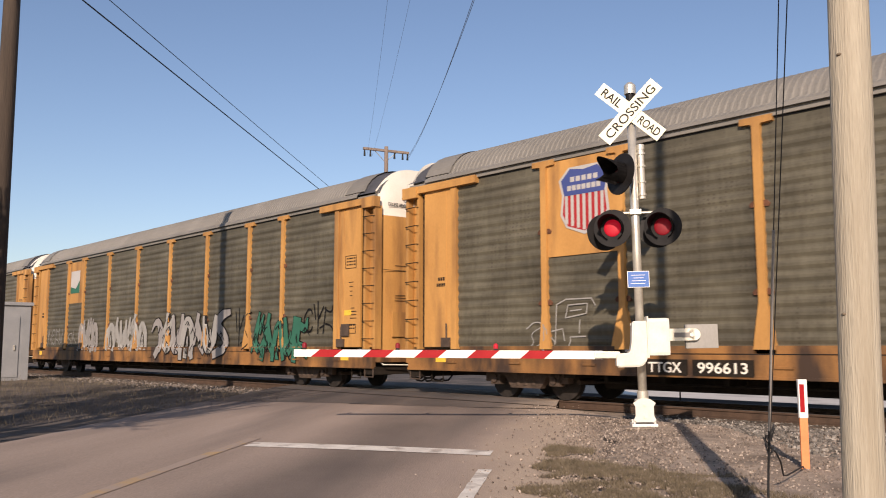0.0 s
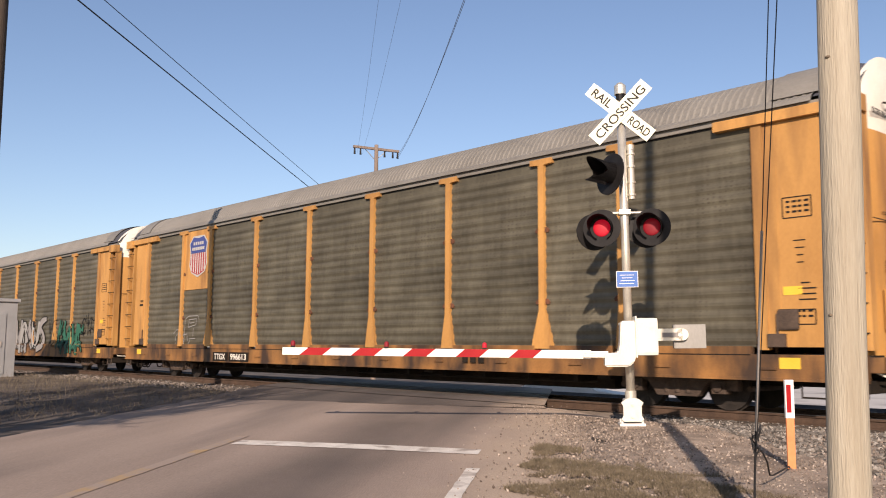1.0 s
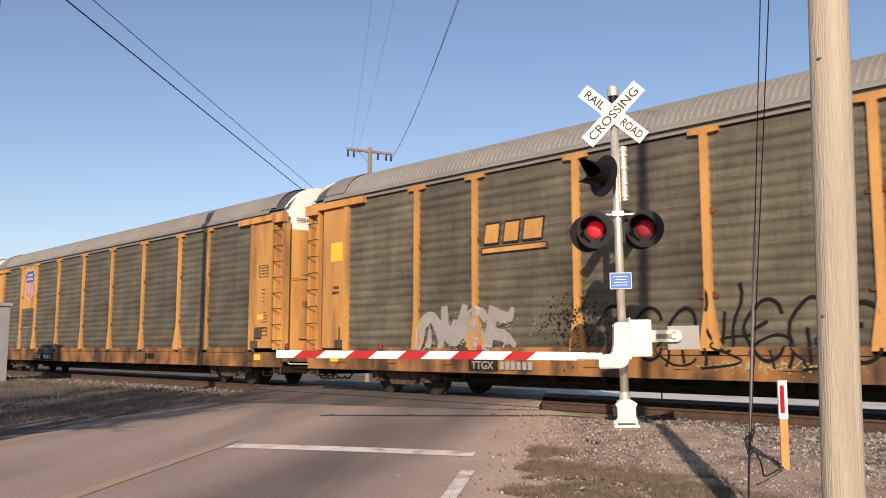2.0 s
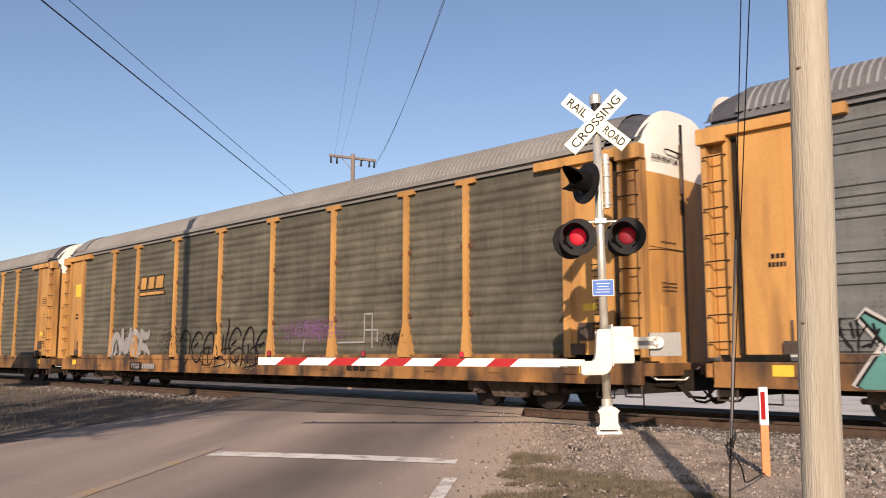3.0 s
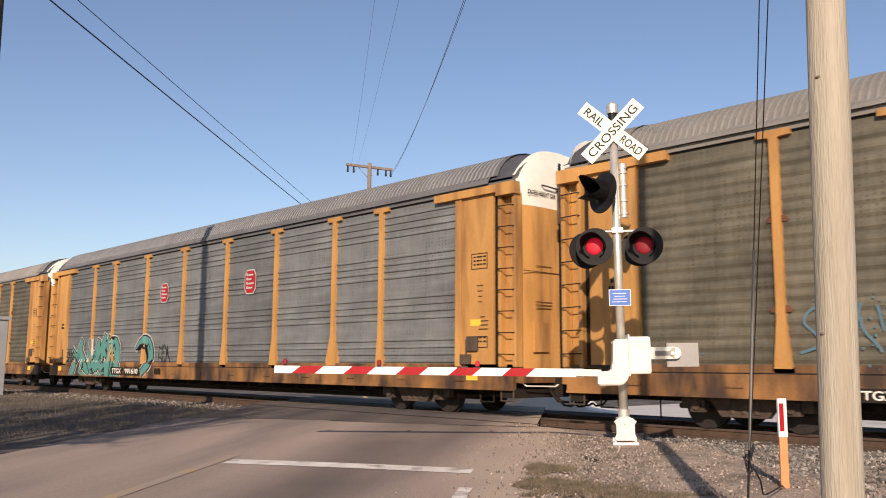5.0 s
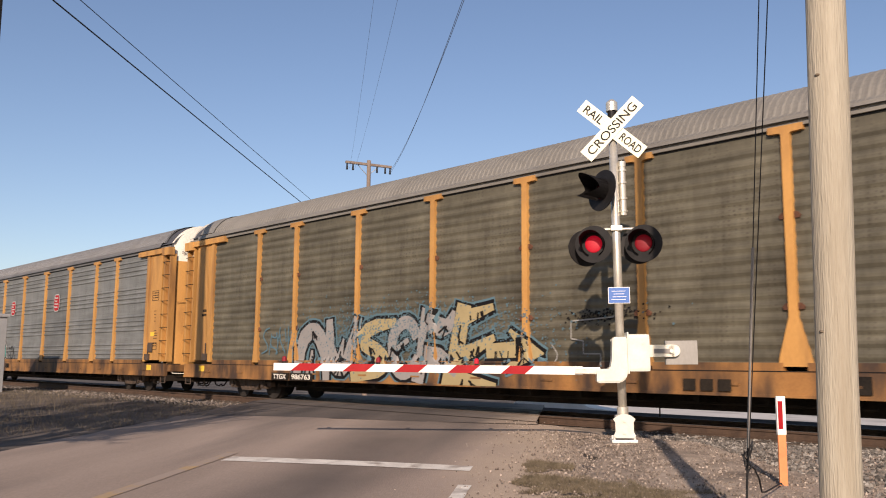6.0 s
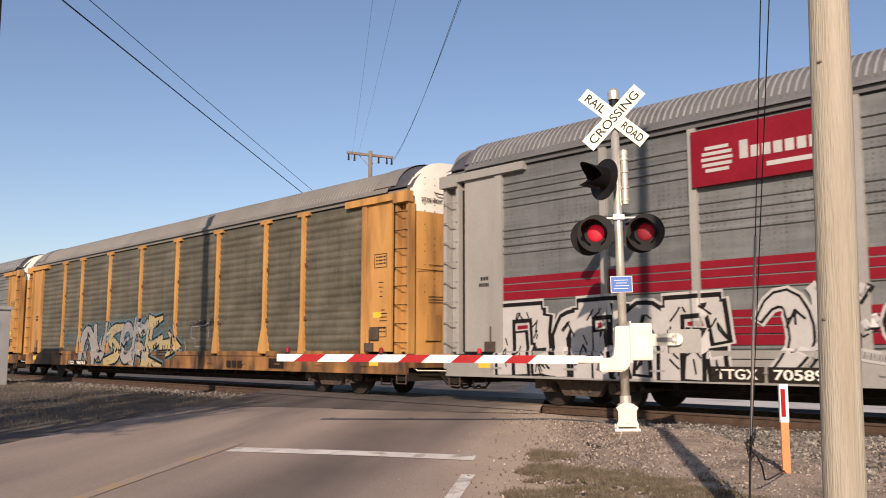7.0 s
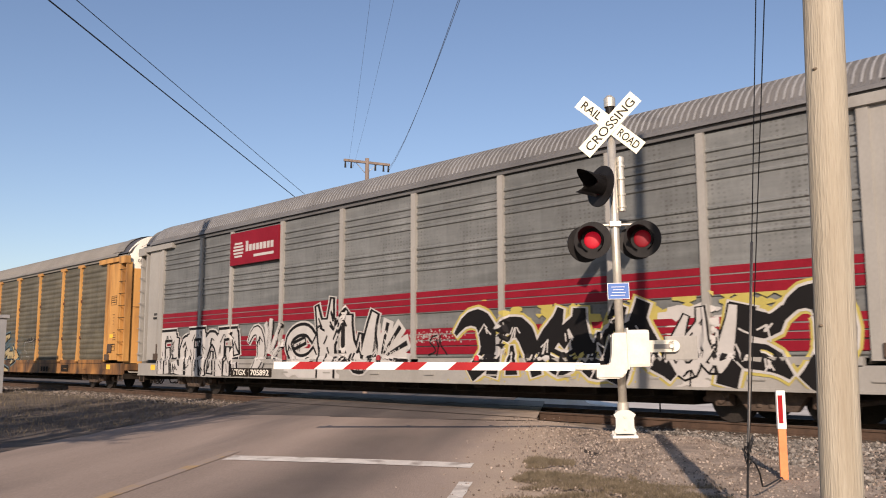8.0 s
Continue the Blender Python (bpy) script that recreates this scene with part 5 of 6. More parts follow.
def overspray(car, x0, x1, z0, z1, colour, seed, count=60, size=0.12):
    """Loose paint round a piece: wide brushed patches, or, for small sizes, a mist of fine specks that thins outwards."""
    rng = random.Random(seed)
    bm = bmesh.new()
    if size > 0.2:
        for j in range(count):
            x, z, r = rng.uniform(x0, x1), rng.uniform(z0, z1), size * rng.uniform(0.3, 1.0)
            stroke(bm, [(x - r, z, r * 0.25), (x, z + rng.uniform(-0.05, 0.05), r * 0.6), (x + r, z, r * 0.2)], 0, -0.004 + 0.00003 * j)
    else:
        for j in range(count * 12):
            x, z = rng.gauss((x0 + x1) / 2, (x1 - x0) / 4.5), rng.gauss((z0 + z1) / 2, (z1 - z0) / 4)
            r, y = rng.uniform(0.008, 0.03), -paint_depth(x, z) + 0.002 - 0.000004 * j
            if z > SILL_B + 0.04:
                bm.faces.new([bm.verts.new((x + r * u, y, z + r * v)) for u, v in ((-1, -0.5), (0.2, -1), (1, 0.3), (-0.3, 1))])
    part("overspray", bm, PAINT[colour], car, f"loose {colour} overspray")["kind"] = "stuff"


def shield_logo(car, x, z, s):
    """Shield emblem: blue top, red and white stripes; its lettering as bars."""
    y = -(PANEL + 0.042)
    out = lambda k: [(-0.72 * k, -0.4), (-0.55 * k, -0.72), (0, -0.9 * k + 0.02), (0.55 * k, -0.72), (0.72 * k, -0.4), (0.66 * k, 0.1), (0.76 * k, 0.5), (0.45 * k, 0.8), (0.0, 0.74 * k + 0.02), (-0.45 * k, 0.8), (-0.76 * k, 0.5), (-0.66 * k, 0.1)]
    lg = part("shield_emblem", prism(bmesh.new(), [(a * s, b * s) for a, b in out(1.06)], -0.004, 0), PAINT["white"], car, "shield emblem with red stripes under blue", at=pose(x, y, z))
    part("shield_field", prism(bmesh.new(), [(a * s * 0.95, b * s * 0.96) for a, b in out(1.0)[:6] + out(1.0)[11:]] , -0.007, -0.005), PAINT["red"], lg)
    part("shield_top", prism(bmesh.new(), [(-0.62 * s, 0.08 * s), (0.62 * s, 0.08 * s), (0.72 * s, 0.48 * s), (0.43 * s, 0.76 * s), (0, 0.7 * s), (-0.43 * s, 0.76 * s), (-0.72 * s, 0.48 * s)], -0.0105, -0.0085), PAINT["blue"], lg)
    bm = bmesh.new()
    for k in range(-3, 4):
        box(bm, (k * 0.185 - 0.046) * s, (k * 0.185 + 0.046) * s, -0.0105, -0.0085, (-0.82 + 0.06 * abs(k)) * s, 0.09 * s)
    for k in range(5):
        box(bm, (-0.42 + k * 0.18) * s, (-0.29 + k * 0.18) * s, -0.0135, -0.0115, 0.42 * s, 0.55 * s)
    for k in range(7):
        box(bm, (-0.52 + k * 0.152) * s, (-0.4 + k * 0.152) * s, -0.0135, -0.0115, 0.2 * s, 0.33 * s)
    part("shield_lettering", bm, PAINT["white"], lg, "white stripes and lettering bars")


def octagon_logo(car, x, z, s):
    y = -(PANEL + 0.042)
    o = lambda k: [(s * k * a, s * k * b * 1.15) for a, b in ((-0.5, -0.28), (-0.3, -0.5), (0.3, -0.5), (0.5, -0.28), (0.5, 0.28), (0.3, 0.5), (-0.3, 0.5), (-0.5, 0.28))]
    lg = part("octagon_emblem", prism(bmesh.new(), o(1.0), -0.003, 0), PAINT["white"], car, "red octagonal emblem with white border and bars", at=pose(x, y, z))
    part("octagon_field", prism(bmesh.new(), o(0.9), -0.007, -0.004), PAINT["red"], lg)
    bm = bmesh.new()
    for k, wd in enumerate((0.26, 0.16, 0.3, 0.22)):
        zz = (0.33 - 0.2 * k) * s
        box(bm, -0.34 * s, -0.2 * s, -0.0105, -0.0085, zz - 0.05 * s, zz + 0.07 * s)
        box(bm, -0.16 * s, (-0.16 + wd * 1.6) * s, -0.0105, -0.0085, zz - 0.05 * s, zz + 0.03 * s)
    part("octagon_lettering", bm, PAINT["white"], lg)


def number(car, words, x, z, h, w, material, back=True):
    if back:
        part("stencil_panel", boxed(x - w / 2 - 0.1, x + w / 2 + 0.1, -SIDE - 0.038, -SIDE - 0.002, z - h * 0.75, z + h * 0.75), GRIME, car, "black stencil panel")
    part("car_number", lettering(words, h, w), material, car, words, at=pose(x, -SIDE - 0.042, z))


def mark_bars(car, x, z, h, w, n, material):
    bm = bmesh.new()
    for k in range(n):
        box(bm, x - w / 2 + k * w / n, x - w / 2 + (k + 0.72) * w / n, -SIDE - 0.044, -SIDE - 0.04, z - h / 2, z + h / 2)
    part("stencil_mark", bm, material, car, "bars of a stencilled owner's mark")


def autorack(label, paint, sill, screen, roof, dz=0.0, deep=0.011, plain_posts=False, studs=False):
    car = thing("autorack_car", pose(0, TRACK_Y, 0), label, "railway car", "train of covered car carriers")
    r = part("roof", shared(("roof", dz, roof.name, deep), lambda: roof_mesh(dz, deep, roof, RIB_HIGHLIGHT if roof is ROOF_GREY else roof)), roof, car, "corrugated galvanised roof")
    for s in (-1, 1):
        part("roof_end", shared(("cap", dz, s), lambda: roof_cap_mesh(dz, s)), DARK_CAP, r, "dark rounded roof end")
        def flap(s=s):
            bm = bmesh.new()
            prof = roof_profile(dz)[2:-2]
            rings = [[bm.verts.new((s * (HALF - xx), y * 1.012, z + 0.025)) for y, z in prof] for xx in (1.5, 0.62)]
            for j in range(len(prof) - 1):
                bm.faces.new((rings[0][j], rings[0][j + 1], rings[1][j + 1], rings[1][j]) if s > 0 else (rings[1][j], rings[1][j + 1], rings[0][j + 1], rings[0][j]))
            return mesh_of(bm, "roof_end_sheet")
        part("roof_end_sheet", shared(("flap", dz, s, roof.name), flap), roof, r)
    for turn in (0, 180):
        side = pose(0, 0, 0, 0, 0, turn)
        part("roof_rail", shared(("fascia", dz, roof.name), lambda: mesh_of(boxed(-HALF + 0.1, HALF - 0.1, -1.5, -1.38, 5.03 + dz, 5.15 + dz, 0.008), "roof_rail")), roof, r, "flat rail under the roof", at=side)
        for a, b in zip(EDGES, EDGES[1:]):
            w = round(b - a, 2)
            part("side_screen", shared(("screen", w, dz, screen.name), lambda: screen_mesh(w, dz, None, 0.007 if screen is SCREEN_OLIVE else 0.031)), screen, car, at=side @ pose((a + b) / 2, -PANEL, 0))
        for x in POSTS:
            fl = 0.2 if abs(x) < 5 else 0.28 if abs(x) < 7.5 else 0.15
            part("side_post", shared(("post", fl, dz, paint.name, plain_posts), lambda: post_mesh(dz, fl, plain_posts)), paint, car, at=side @ pose(x, -PANEL, 0))
        part("eave_gap", shared(("eave_gap", dz), lambda: mesh_of(boxed(-11.2, 11.2, -PANEL - 0.015, -PANEL + 0.03, 5.0 + dz, 5.03 + dz), "eave_gap")), INK, car, "dark gap under the roof rail", at=side)
        if screen is SCREEN_OLIVE:
            for x in POSTS:
                for z in (2.05, 3.55):
                    part("post_bracket", shared("post_bracket", lambda: mesh_of(prism(bmesh.new(), [(-0.17, -0.05), (0.17, -0.05), (0.19, 0.0), (0.13, 0.06), (-0.13, 0.06), (-0.19, 0.0)], -0.05, 0.01), "post_bracket")), RUST, car, "rusty post bracket", at=side @ pose(x, -PANEL, z))
        def sill_bm():
            bm = boxed(-HALF + 0.1, HALF - 0.1, -SIDE, -SIDE + 0.12, SILL_B, SILL_T - 0.12, 0.01)
            for a, b in zip(EDGES, EDGES[1:]):
                box(bm, a + 0.2, b - 0.2, -SIDE - 0.012, -SIDE + 0.12, SILL_T - 0.12, SILL_T + 0.015, 0.006)
            box(bm, -HALF + 0.1, HALF - 0.1, -SIDE - 0.02, -SIDE + 0.1, SILL_B - 0.02, SILL_B + 0.03)
            for x in np.linspace(-12, 12, 13):
                box(bm, x - 0.16, x + 0.16, -SIDE - 0.03, -SIDE, SILL_B + 0.16, SILL_B + 0.2)
            return mesh_of(bm, "side_sill")
        part("sill_gap", shared("sill_gap", lambda: mesh_of(boxed(-11.7, 11.7, -SIDE - 0.006, -SIDE + 0.1, SILL_T - 0.136, SILL_T - 0.121), "sill_gap")), INK, car, "dark joint under the sill ledge", at=side)
        part("side_sill", shared(("sill", sill.name), sill_bm), sill, car, "stained side sill", at=side)
    part("deck", boxed(-HALF + 0.05, HALF - 0.05, -1.4, 1.4, SILL_T - 0.25, SILL_T - 0.12), GRIME, car)
    def under():
        bm = boxed(-HALF - 0.3, HALF + 0.3, -0.35, 0.35, 0.45, 0.85)
        box(bm, -8.3, 8.3, -0.62, 0.62, 0.27, 0.62)
        for x in np.arange(-7.8, 8, 1.3):
            box(bm, x - 0.05, x + 0.05, -1.25, 1.25, 0.44, 0.66)
        for y in (-1.05, 1.05):
            rod(bm, (-8.2, y, 0.42), (8.2, y, 0.42), 0.022, seg=6)
        for x in (-8.6, 8.6, -3.0, 3.5):
            box(bm, x - 0.15, x + 0.15, -1.4, 1.4, 0.5, 0.8)
        rod(bm, (-2, -0.8, 0.5), (0.2, -0.8, 0.5), 0.19, seg=14)
        for s in (-1, 1):
            box(bm, min(s * (HALF - 0.45), s * (HALF - 0.1)), max(s * (HALF - 0.45), s * (HALF - 0.1)), -1.45, 1.45, 0.42, 0.62)
            tube(bm, [(s * (HALF - 1.2), -1.35, 0.6), (s * (HALF - 1.2), -1.35, 0.32), (s * (HALF - 0.8), -1.35, 0.32), (s * (HALF - 0.8), -1.35, 0.6)], 0.02)
            tube(bm, [(s * HALF, -0.45, 0.6), (s * (HALF + 0.25), -0.45, 0.35), (s * (HALF + 0.55), -0.4, 0.33), (s * (HALF + 0.68), -0.3, 0.5)], 0.03)
        return mesh_of(bm, "underframe")
    part("underframe", shared("underframe", under), GRIME, car, "black grimy centre sill and fittings")
    def coup():
        bm = boxed(HALF + 0.1, HALF + 0.6, -0.09, 0.09, 0.75, 0.95, 0.02)
        box(bm, HALF + 0.42, HALF + 0.66, -0.16, 0.16, 0.7, 1.0, 0.05)
        return mesh_of(bm, "coupler")
    for turn in (0, 180):
        cp = part("coupler", shared("coupler", coup), TRUCK, car, at=pose(0, 0, 0, 0, 0, turn))
        part("cut_lever", tube(bmesh.new(), [(HALF - 0.05, -1.3, 0.75), (HALF + 0.1, -1.3, 0.68), (HALF + 0.15, -0.4, 0.66), (HALF + 0.3, -0.1, 0.9)], 0.016), WHITE_P, cp, "bent uncoupling lever")
    for s in (-1, 1):
        end_door(car, s, dz, paint, WHITE_P if paint is ORANGE else paint, studs)
        end_zone(car, s, dz, paint)
        part("end_sill", shared(("end_sill", s, sill.name), lambda: mesh_of(boxed(min(s * (HALF - 0.12), s * (HALF + 0.1)), max(s * (HALF - 0.12), s * (HALF + 0.1)), -1.42, 1.42, 0.74, 0.98, 0.015), "end_sill")), sill, car, "stained end sill")
        for yy in (-0.32, 0.3):
            part("air_hose", shared(("hose", s, yy), lambda: mesh_of(tube(bmesh.new(), [(s * (HALF + 0.05), yy, 0.72), (s * (HALF + 0.16), yy - 0.03, 0.45), (s * (HALF + 0.34), yy - 0.05, 0.27), (s * (HALF + 0.52), yy - 0.03, 0.25), (s * (HALF + 0.62), yy, 0.3)], 0.024, 8), "air_hose")), GRIME, car, "black rubber air hose")
        part("side_step", shared(("step", s), lambda: mesh_of(tube(bmesh.new(), [(s * 13.2, -1.46, 0.62), (s * 13.2, -1.46, 0.36), (s * 13.55, -1.46, 0.36), (s * 13.55, -1.46, 0.62)], 0.02, 6), "side_step")), TRUCK, car, "bent steel side step")
        part("corner_label", boxed(min(s * 12.2, s * 12.55), max(s * 12.2, s * 12.55), -SIDE - 0.006, -SIDE - 0.001, 0.78, 0.96), YELLOW, car, "small yellow label")
    wheels = truck(car, -10.05) + truck(car, 10.05)
    return car, wheels


OLIVE = ("weathered orange car-carrier wagon with grimy olive screens", ORANGE, SILL_O, SCREEN_OLIVE, ROOF_TAN)
train = []
# A: plain
train.append(autorack(*OLIVE))
# B: green emblem and a row of pieces
c = autorack("orange car-carrier wagon with white and green graffiti", *OLIVE[1:])
train.append(c)
part("emblem_panel", boxed(-9.07, -7.26, -PANEL - 0.03, -PANEL - 0.003, 3.1, 4.95), ORANGE, c[0], "orange emblem panel")
part("emblem", boxed(-8.85, -7.75, -PANEL - 0.036, -PANEL - 0.032, 3.55, 4.55), PAINT["white"], c[0], "white and green emblem")
part("emblem_base", prism(bmesh.new(), [(-8.85, 3.55), (-7.75, 3.55), (-7.75, 4.1), (-8.2, 3.75), (-8.85, 3.85)], -PANEL - 0.04, -PANEL - 0.037), PAINT["green"], c[0])
graffiti(c[0], -7.5, -5.4, 0.95, 2.35, "arch horn blade arch", "chalk", ["silver"], 11, edge=0.03)
scribble(c[0], -11.6, -9.6, 1.2, 2.1, "fork ring crest horn", "chalk", 12, 0.02)
scribble(c[0], -9.0, -7.9, 1.2, 1.9, "wave fork", "chalk", 18, 0.018)
graffiti(c[0], -4.2, -0.5, 1.0, 2.3, "arch fork horn blade fork arch", "chalk", ["chalk"], 13, edge=0.02)
graffiti(c[0], 0.1, 5.9, 0.75, 2.3, "moon blade horn arch fork horn wave", "black", ["silver", "chalk"], 14)
graffiti(c[0], 7.5, 10.5, 0.75, 2.15, "blade fork arch horn crest", "black", ["green"], 15, edge=0.03)
scribble(c[0], 10.3, 11.7, 1.5, 2.4, "ring spike crest", "black", 16, 0.025)
scribble(c[0], 6.3, 7.3, 1.0, 2.3, "spike wave", "black", 19, 0.02)
# C: shield emblem, thin chalk drawing
c = autorack("orange car-carrier wagon with a shield emblem and chalk graffiti", *OLIVE[1:])
train.append(c)
part("emblem_panel", boxed(-9.07, -7.26, -PANEL - 0.03, -PANEL - 0.003, 3.0, 5.02), ORANGE, c[0], "orange emblem panel")
shield_logo(c[0], -8.08, 4.17, 0.82)
scribble(c[0], -9.75, -9.1, 1.15, 1.75, "moon", "chalk", 21, 0.014)
scribble(c[0], -9.6, -9.0, 1.15, 1.6, "arch", "chalk", 22, 0.012)
box_line = bmesh.new()
for loop in ([(-8.9, 1.2), (-8.85, 2.0), (-8.6, 2.1), (-7.95, 2.1), (-7.85, 1.95)], [(-8.62, 1.72), (-8.55, 1.98), (-8.05, 2.0), (-8.08, 1.8), (-8.62, 1.72)],
             [(-9.0, 1.45), (-8.7, 1.5), (-8.65, 1.25)], [(-8.5, 1.15), (-8.5, 1.33), (-8.1, 1.34)], [(-8.25, 1.68), (-8.27, 1.4)], [(-8.5, 1.86), (-8.2, 1.88)]):
    stroke(box_line, loop, 0.014, 0.001)
part("tag", box_line, PAINT["chalk"], c[0], "thin chalk outline drawing")["kind"] = "stuff"
number(c[0], "996613", -5.1, 0.76, 0.19, 0.95, WHITE_P)
number(c[0], "TTGX", -6.25, 0.76, 0.19, 0.7, WHITE_P)
mark_bars(c[0], 5.2, 0.86, 0.2, 0.75, 3, GRIME)
# D: orange letters panel, faint tags
c = autorack("orange car-carrier wagon with a small emblem and dull graffiti", *OLIVE[1:])
train.append(c)
for x, pts in ((-6.68, [(-0.22, -0.14), (0.18, -0.14), (0.24, 0.27), (-0.16, 0.27)]), (-6.1, [(-0.22, -0.14), (0.18, -0.14), (0.24, 0.27), (-0.16, 0.27)]),
               (-5.5, [(-0.26, -0.14), (0.24, -0.14), (0.3, 0.27), (-0.2, 0.27)])):
    e0 = part("emblem", prism(bmesh.new(), [(u * 1.16, v * 1.22 - 0.012) for u, v in pts], -0.004, 0), GRIME, c[0], "dark-edged orange emblem shape", at=pose(x, -PANEL - 0.03, 3.58))
    part("emblem_face", prism(bmesh.new(), pts, -0.009, -0.0055), ORANGE, e0)
e0 = part("emblem", boxed(-7.0, -5.1, -PANEL - 0.034, -PANEL - 0.03, 3.2, 3.35), GRIME, c[0], "dark-edged orange bar under the emblem")
part("emblem_face", boxed(-6.97, -5.13, -PANEL - 0.039, -PANEL - 0.0355, 3.225, 3.325), ORANGE, e0)
graffiti(c[0], -9.0, -6.1, 1.12, 2.05, "arch horn ring crest", "chalk", ["silver"], 31, edge=0.02)
overspray(c[0], -8.8, -6.2, 1.2, 1.9, "silver", 36, 50, 0.2)
scribble(c[0], -3.9, 1.4, 0.8, 2.2, "moon ring arch horn ring arch ring", "black", 32, 0.03)
scribble(c[0], -2.6, 1.0, 0.75, 1.5, "ring wave arch wave", "black", 37, 0.02)
overspray(c[0], -5.4, -3.6, 1.1, 2.1, "black", 38, 26, 0.16)
overspray(c[0], 1.8, 5.0, 1.5, 2.1, "violet", 33, 60, 0.17)
sketch = bmesh.new()
for loop in ([(4.5, 1.45), (5.6, 1.45), (5.6, 2.15), (5.9, 2.15), (5.9, 1.3)], [(5.6, 1.75), (6.1, 1.75), (6.1, 1.45)], [(3.0, 1.2), (3.05, 1.55)]):
    stroke(sketch, loop, 0.022, 0.002)
part("tag", sketch, PAINT["chalk"], c[0], "thin chalk outline drawing")["kind"] = "stuff"
overspray(c[0], 6.2, 7.2, 1.3, 1.7, "black", 39, 16, 0.14)
number(c[0], "TTGX", -6.9, 0.76, 0.17, 0.66, PAINT["chalk"])
mark_bars(c[0], -5.9, 0.76, 0.17, 0.95, 6, PAINT["chalk"])
overspray(c[0], -1.9, 0.9, 0.72, 0.95, "sand", 40, 14, 0.16)
mark_bars(c[0], 5.4, 0.86, 0.2, 0.8, 3, GRIME)
scribble(c[0], -12.7, -12.1, 1.4, 2.1, "horn wave", "black", 34, 0.016)
part("emblem", boxed(-12.62, -12.12, -SIDE + 0.02, -SIDE + 0.0285, 3.45, 3.95), YELLOW, c[0], "yellow square emblem")
# E: blue-grey screens, octagonal emblems, teal piece
c = autorack("orange-framed car-carrier wagon with blue-grey ribbed screens and teal graffiti", ORANGE, SILL_O, SCREEN_GREY, ROOF_GREY, deep=0.038)
train.append(c)
octagon_logo(c[0], -2.9, 3.58, 0.6)
octagon_logo(c[0], 2.85, 3.6, 0.66)
graffiti(c[0], -10.9, -9.35, 0.62, 2.12, "fork", "black", ["teal"], 41, halo="white", inner=0.022, fat=1.25)
graffiti(c[0], -9.35, -6.5, 0.62, 2.12, "horn blade arch", "black", ["teal"], 46, halo="white", inner=0.022, fat=1.3)
overspray(c[0], -10.0, -7.0, 0.95, 1.3, "black", 47, 16, 0.24)
overspray(c[0], -10.1, -6.7, 0.66, 1.0, "teal", 48, 90, 0.32)
hooked = bmesh.new()
graffiti(c[0], -4.95, -3.6, 0.7, 2.0, "moon", "black", ["teal"], 44, halo="white", edge=0.05)
stroke(hooked, [(-4.8, 1.6, 0.03), (-4.5, 1.76, 0.06), (-4.15, 1.68, 0.08), (-3.98, 1.4, 0.06), (-4.02, 1.1, 0.03)], 0.0, 0.024)
part("sprayed_paint", hooked, PAINT["black"], c[0], "black inner edge of a sprayed hook")["kind"] = "stuff"
scribble(c[0], -11.8, -11.1, 1.15, 1.7, "wave fork spike", "black", 43, 0.016)
scribble(c[0], -3.2, -2.3, 1.1, 1.9, "crest ring fork", "black", 45, 0.018)
number(c[0], "991610", -5.15, 0.82, 0.19, 1.1, WHITE_P)
number(c[0], "TTGX", -6.45, 0.82, 0.19, 0.8, WHITE_P)
mark_bars(c[0], -3.0, 0.84, 0.2, 0.5, 2, GRIME)
# F: silver and sand piece, rusted end
c = autorack("orange car-carrier wagon with silver and yellow graffiti", *OLIVE[1:], studs=True)
train.append(c)
overspray(c[0], -7.2, 2.3, 1.1, 2.5, "cyan", 54, 420, 0.2)
graffiti(c[0], -6.9, -4.3, 0.65, 2.35, "arch horn", "black", ["silver"], 51, halo="cyan", inner=0.026, edge=0.08, fat=1.1)
graffiti(c[0], -4.3, -3.0, 0.65, 2.3, "wave", "black", ["sand"], 55, halo="cyan", inner=0.026, edge=0.085)
graffiti(c[0], -3.0, -0.8, 0.65, 2.35, "ring crest", "black", ["silver"], 56, halo="cyan", inner=0.026, edge=0.08, fat=1.1)
graffiti(c[0], -0.85, 0.5, 0.65, 2.4, "slab", "black", ["sand"], 57, halo="cyan", inner=0.026, edge=0.085)
graffiti(c[0], 0.45, 1.7, 0.9, 2.0, "arrow", "black", ["sand"], 58, halo="cyan", edge=0.08)
scribble(c[0], -8.9, -7.3, 1.3, 2.1, "wave crest fork spike", "cyan", 52, 0.025)
sketch = bmesh.new()
for loop in ([(2.6, 1.6), (2.6, 1.95), (3.6, 2.0), (3.8, 2.1), (3.8, 1.6)], [(2.6, 1.6), (2.9, 1.55), (2.9, 1.3), (3.3, 1.3), (3.35, 1.05)], [(2.1, 1.5), (2.25, 1.3), (2.2, 1.1)]):
    stroke(sketch, loop, 0.014, 0.002)
part("tag", sketch, PAINT["chalk"], c[0], "thin chalk outline drawing")["kind"] = "stuff"
overspray(c[0], 2.4, 4.6, 1.9, 2.2, "black", 53, 16, 0.14)
mark_bars(c[0], 5.63, 0.76, 0.2, 1.0, 3, GRIME)
number(c[0], "986763", -6.7, 0.69, 0.14, 0.9, WHITE_P)
number(c[0], "TTGX", -7.75, 0.69, 0.14, 0.65, WHITE_P)
part("stencil_panel", boxed(7.55, 8.3, -SIDE - 0.03, -SIDE - 0.002, 0.66, 0.94), GRIME, c[0], "black stencil panel")
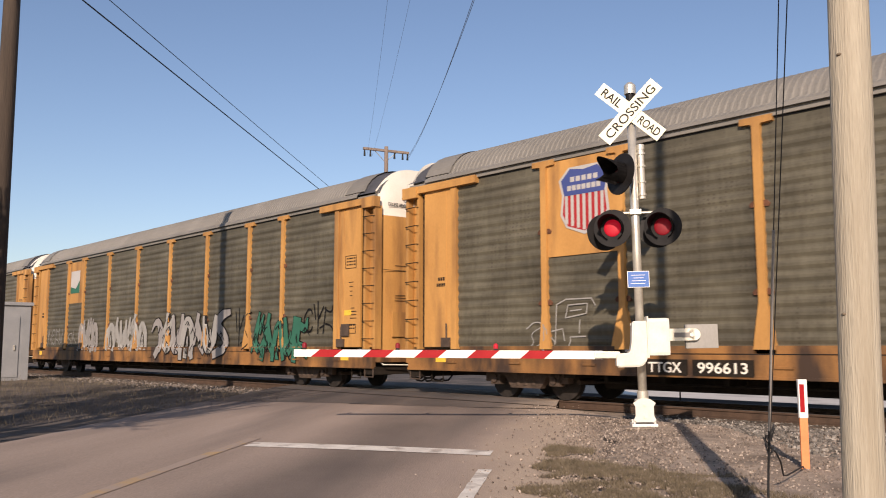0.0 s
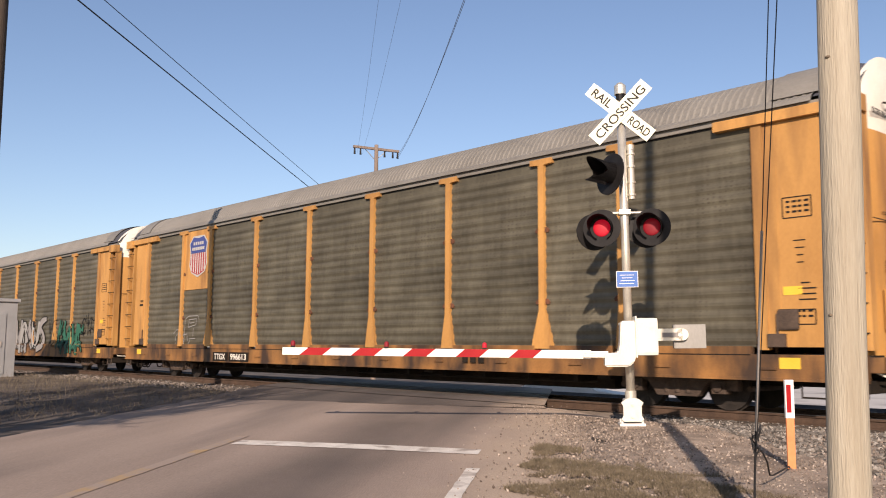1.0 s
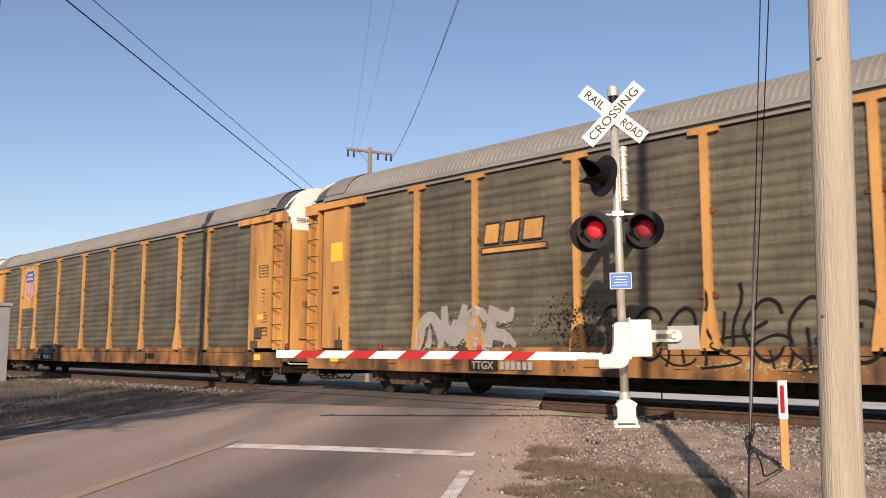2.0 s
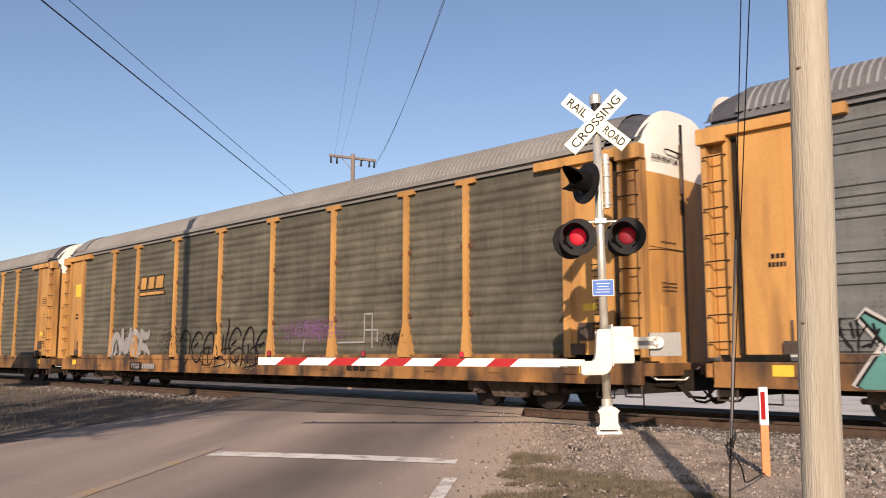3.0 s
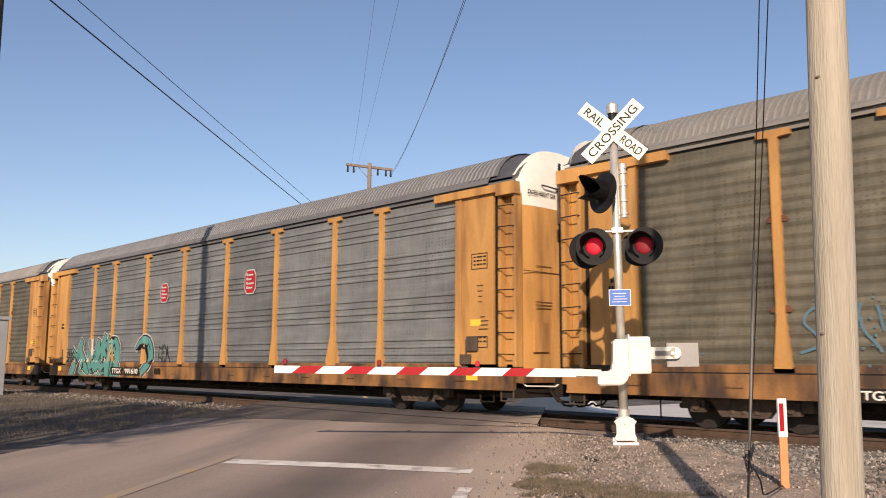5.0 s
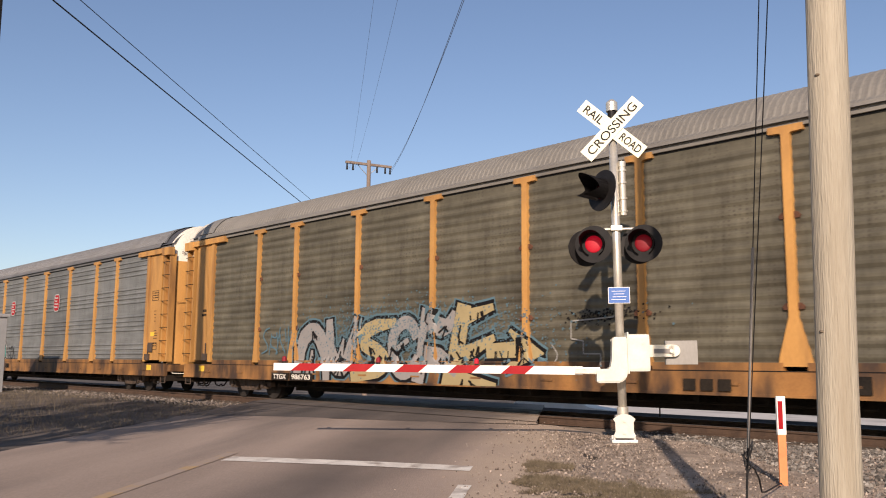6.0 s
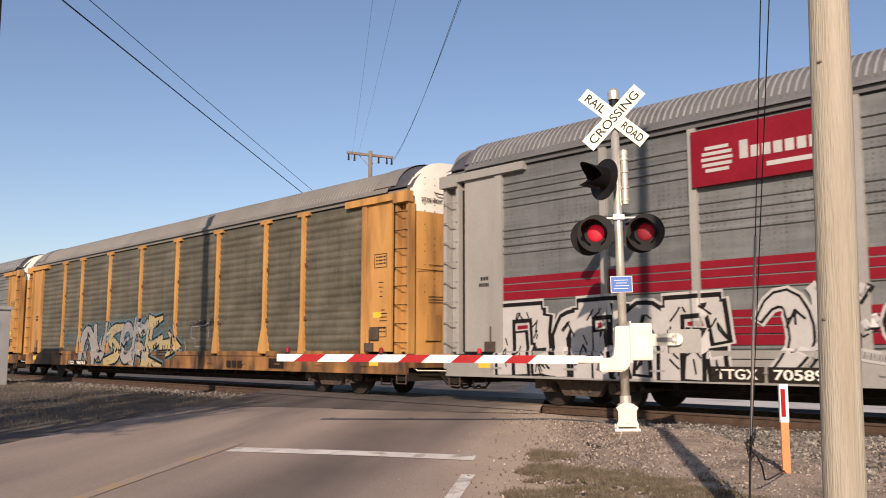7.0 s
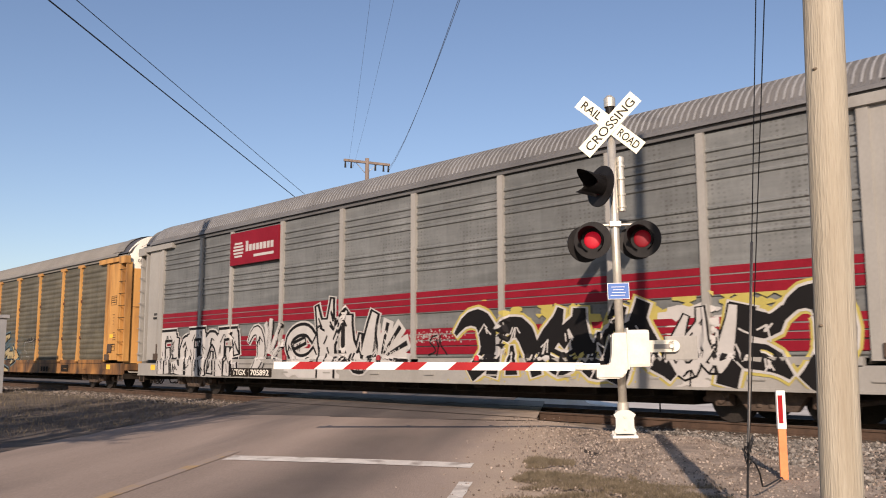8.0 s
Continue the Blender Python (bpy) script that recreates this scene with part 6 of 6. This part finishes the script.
# G: grey wagon with red bands and a red emblem panel
c = autorack("grey ribbed car-carrier wagon with red bands and black and white graffiti", GREY_P, GREY_P, SCREEN_GREY, ROOF_GREY, dz=0.12, deep=0.04, plain_posts=True)
train.append(c)
for a, b in zip(EDGES, EDGES[1:]):
    for z0, z1 in ((2.23, 2.4), (2.425, 2.56), (2.585, 2.72), (1.24, 1.41), (1.435, 1.55), (1.575, 1.69), (1.715, 1.84)):
        part("red_band", shared(("band", round(b - a, 2), z0), lambda: mesh_of(boxed(-(b - a) / 2 + 0.08, (b - a) / 2 - 0.08, -0.0385, -0.03, z0, z1, 0.002), "red_band")), SCREEN_RED, c[0], "faded red painted band", at=pose((a + b) / 2, -PANEL, 0))
lp = part("emblem_panel", boxed(-7.15, -4.4, -PANEL - 0.14, -PANEL - 0.03, 4.04, 5.05), SCREEN_RED, c[0], "red emblem panel with white bars")
bm = bmesh.new()
for k in range(5):
    wd = 0.3 * math.sqrt(1 - ((k - 2) / 3.0) ** 2)
    box(bm, -6.65 - wd, -6.65 + wd, -PANEL - 0.146, -PANEL - 0.142, 4.27 + k * 0.1, 4.33 + k * 0.1)
for k in range(8):
    box(bm, -6.22 + k * 0.2, -6.07 + k * 0.2, -PANEL - 0.146, -PANEL - 0.142, 4.42, 4.62 + (0.12 if k == 0 else 0))
box(bm, -5.75, -4.65, -PANEL - 0.146, -PANEL - 0.142, 4.22, 4.3)
part("emblem_lettering", bm, PAINT["white"], lp, "white disc of stripes and lettering bars")
overspray(c[0], -11.8, -6.8, 0.66, 1.0, "white", 67, 90, 0.3)
graffiti(c[0], -11.85, -6.75, 0.66, 2.1, "block gate block arch block", "black", ["white"], 61, halo="white", edge=0.085, lean=0)
graffiti(c[0], -6.05, -5.25, 0.7, 2.05, "moon", "black", ["white"], 62, halo="white", inner=0.02)
scribble(c[0], -5.5, -4.2, 0.7, 2.4, "fan", "white", 65, 0.1)
scribble(c[0], -5.4, -4.1, 0.68, 2.35, "fan", "black", 64, 0.055)
overspray(c[0], -3.9, -1.6, 0.66, 1.9, "white", 69, 110, 0.3)
graffiti(c[0], -4.0, -2.6, 0.9, 2.25, "ring", "black", ["white"], 68, halo="white", edge=0.09)
graffiti(c[0], -2.75, -1.35, 0.66, 2.5, "spike", "black", ["white"], 70, halo="white", edge=0.09, inner=0.03)
graffiti(c[0], -1.2, -0.1, 0.66, 2.25, "horn", "black", ["white"], 72, halo="white", edge=0.09, inner=0.03)
graffiti(c[0], -0.3, 1.1, 0.8, 2.0, "fan", "white", ["black"], 73, halo="white", edge=0.09)
scribble(c[0], 1.9, 2.5, 1.2, 1.7, "wave fork", "black", 74, 0.02)
overspray(c[0], 1.0, 3.0, 1.5, 1.8, "chalk", 75, 24, 0.16)
overspray(c[0], 2.6, 8.6, 0.66, 1.0, "chalk", 76, 110, 0.28)
overspray(c[0], 3.0, 8.4, 0.66, 1.05, "acid", 77, 34, 0.2)
overspray(c[0], 3.2, 11.4, 1.85, 2.3, "acid", 78, 60, 0.22)
graffiti(c[0], 2.9, 6.3, 0.72, 2.15, "moon arch blade", "white", ["black"], 63, halo="acid", edge=0.05, fat=1.4)
graffiti(c[0], 6.3, 8.3, 0.72, 2.1, "horn fork", "white", ["black"], 66, halo="acid", edge=0.05, fat=1.4)
overspray(c[0], 8.3, 9.6, 0.66, 2.0, "white", 79, 90, 0.24)
graffiti(c[0], 8.3, 9.6, 0.7, 2.0, "blade horn", "black", ["white"], 71, edge=0.04)
graffiti(c[0], 9.5, 11.4, 0.68, 2.2, "crest moon", "white", ["black"], 80, halo="acid", edge=0.05, fat=1.4)
number(c[0], "705892", -5.3, 0.75, 0.17, 1.0, WHITE_P)
number(c[0], "TTGX", -6.45, 0.75, 0.17, 0.75, WHITE_P)


def motions():
    """The train rolls past at one speed; its wheels turn."""
    times = [k * 0.1 for k in range(81)]
    fine = [k / 30 for k in range(241)]
    for k, (car, wheels) in enumerate(train):
        x0 = -46.196 + PITCH * k - HALF
        walk(car, [(t, pose(x0 - SPEED * t, TRACK_Y, 0)) for t in times])
        for ws, dx in wheels:
            walk(ws, [(t, pose(dx, 0, 0.42, 0, -math.degrees(SPEED * t / 0.42) % 360, 0)) for t in fine])


motions()
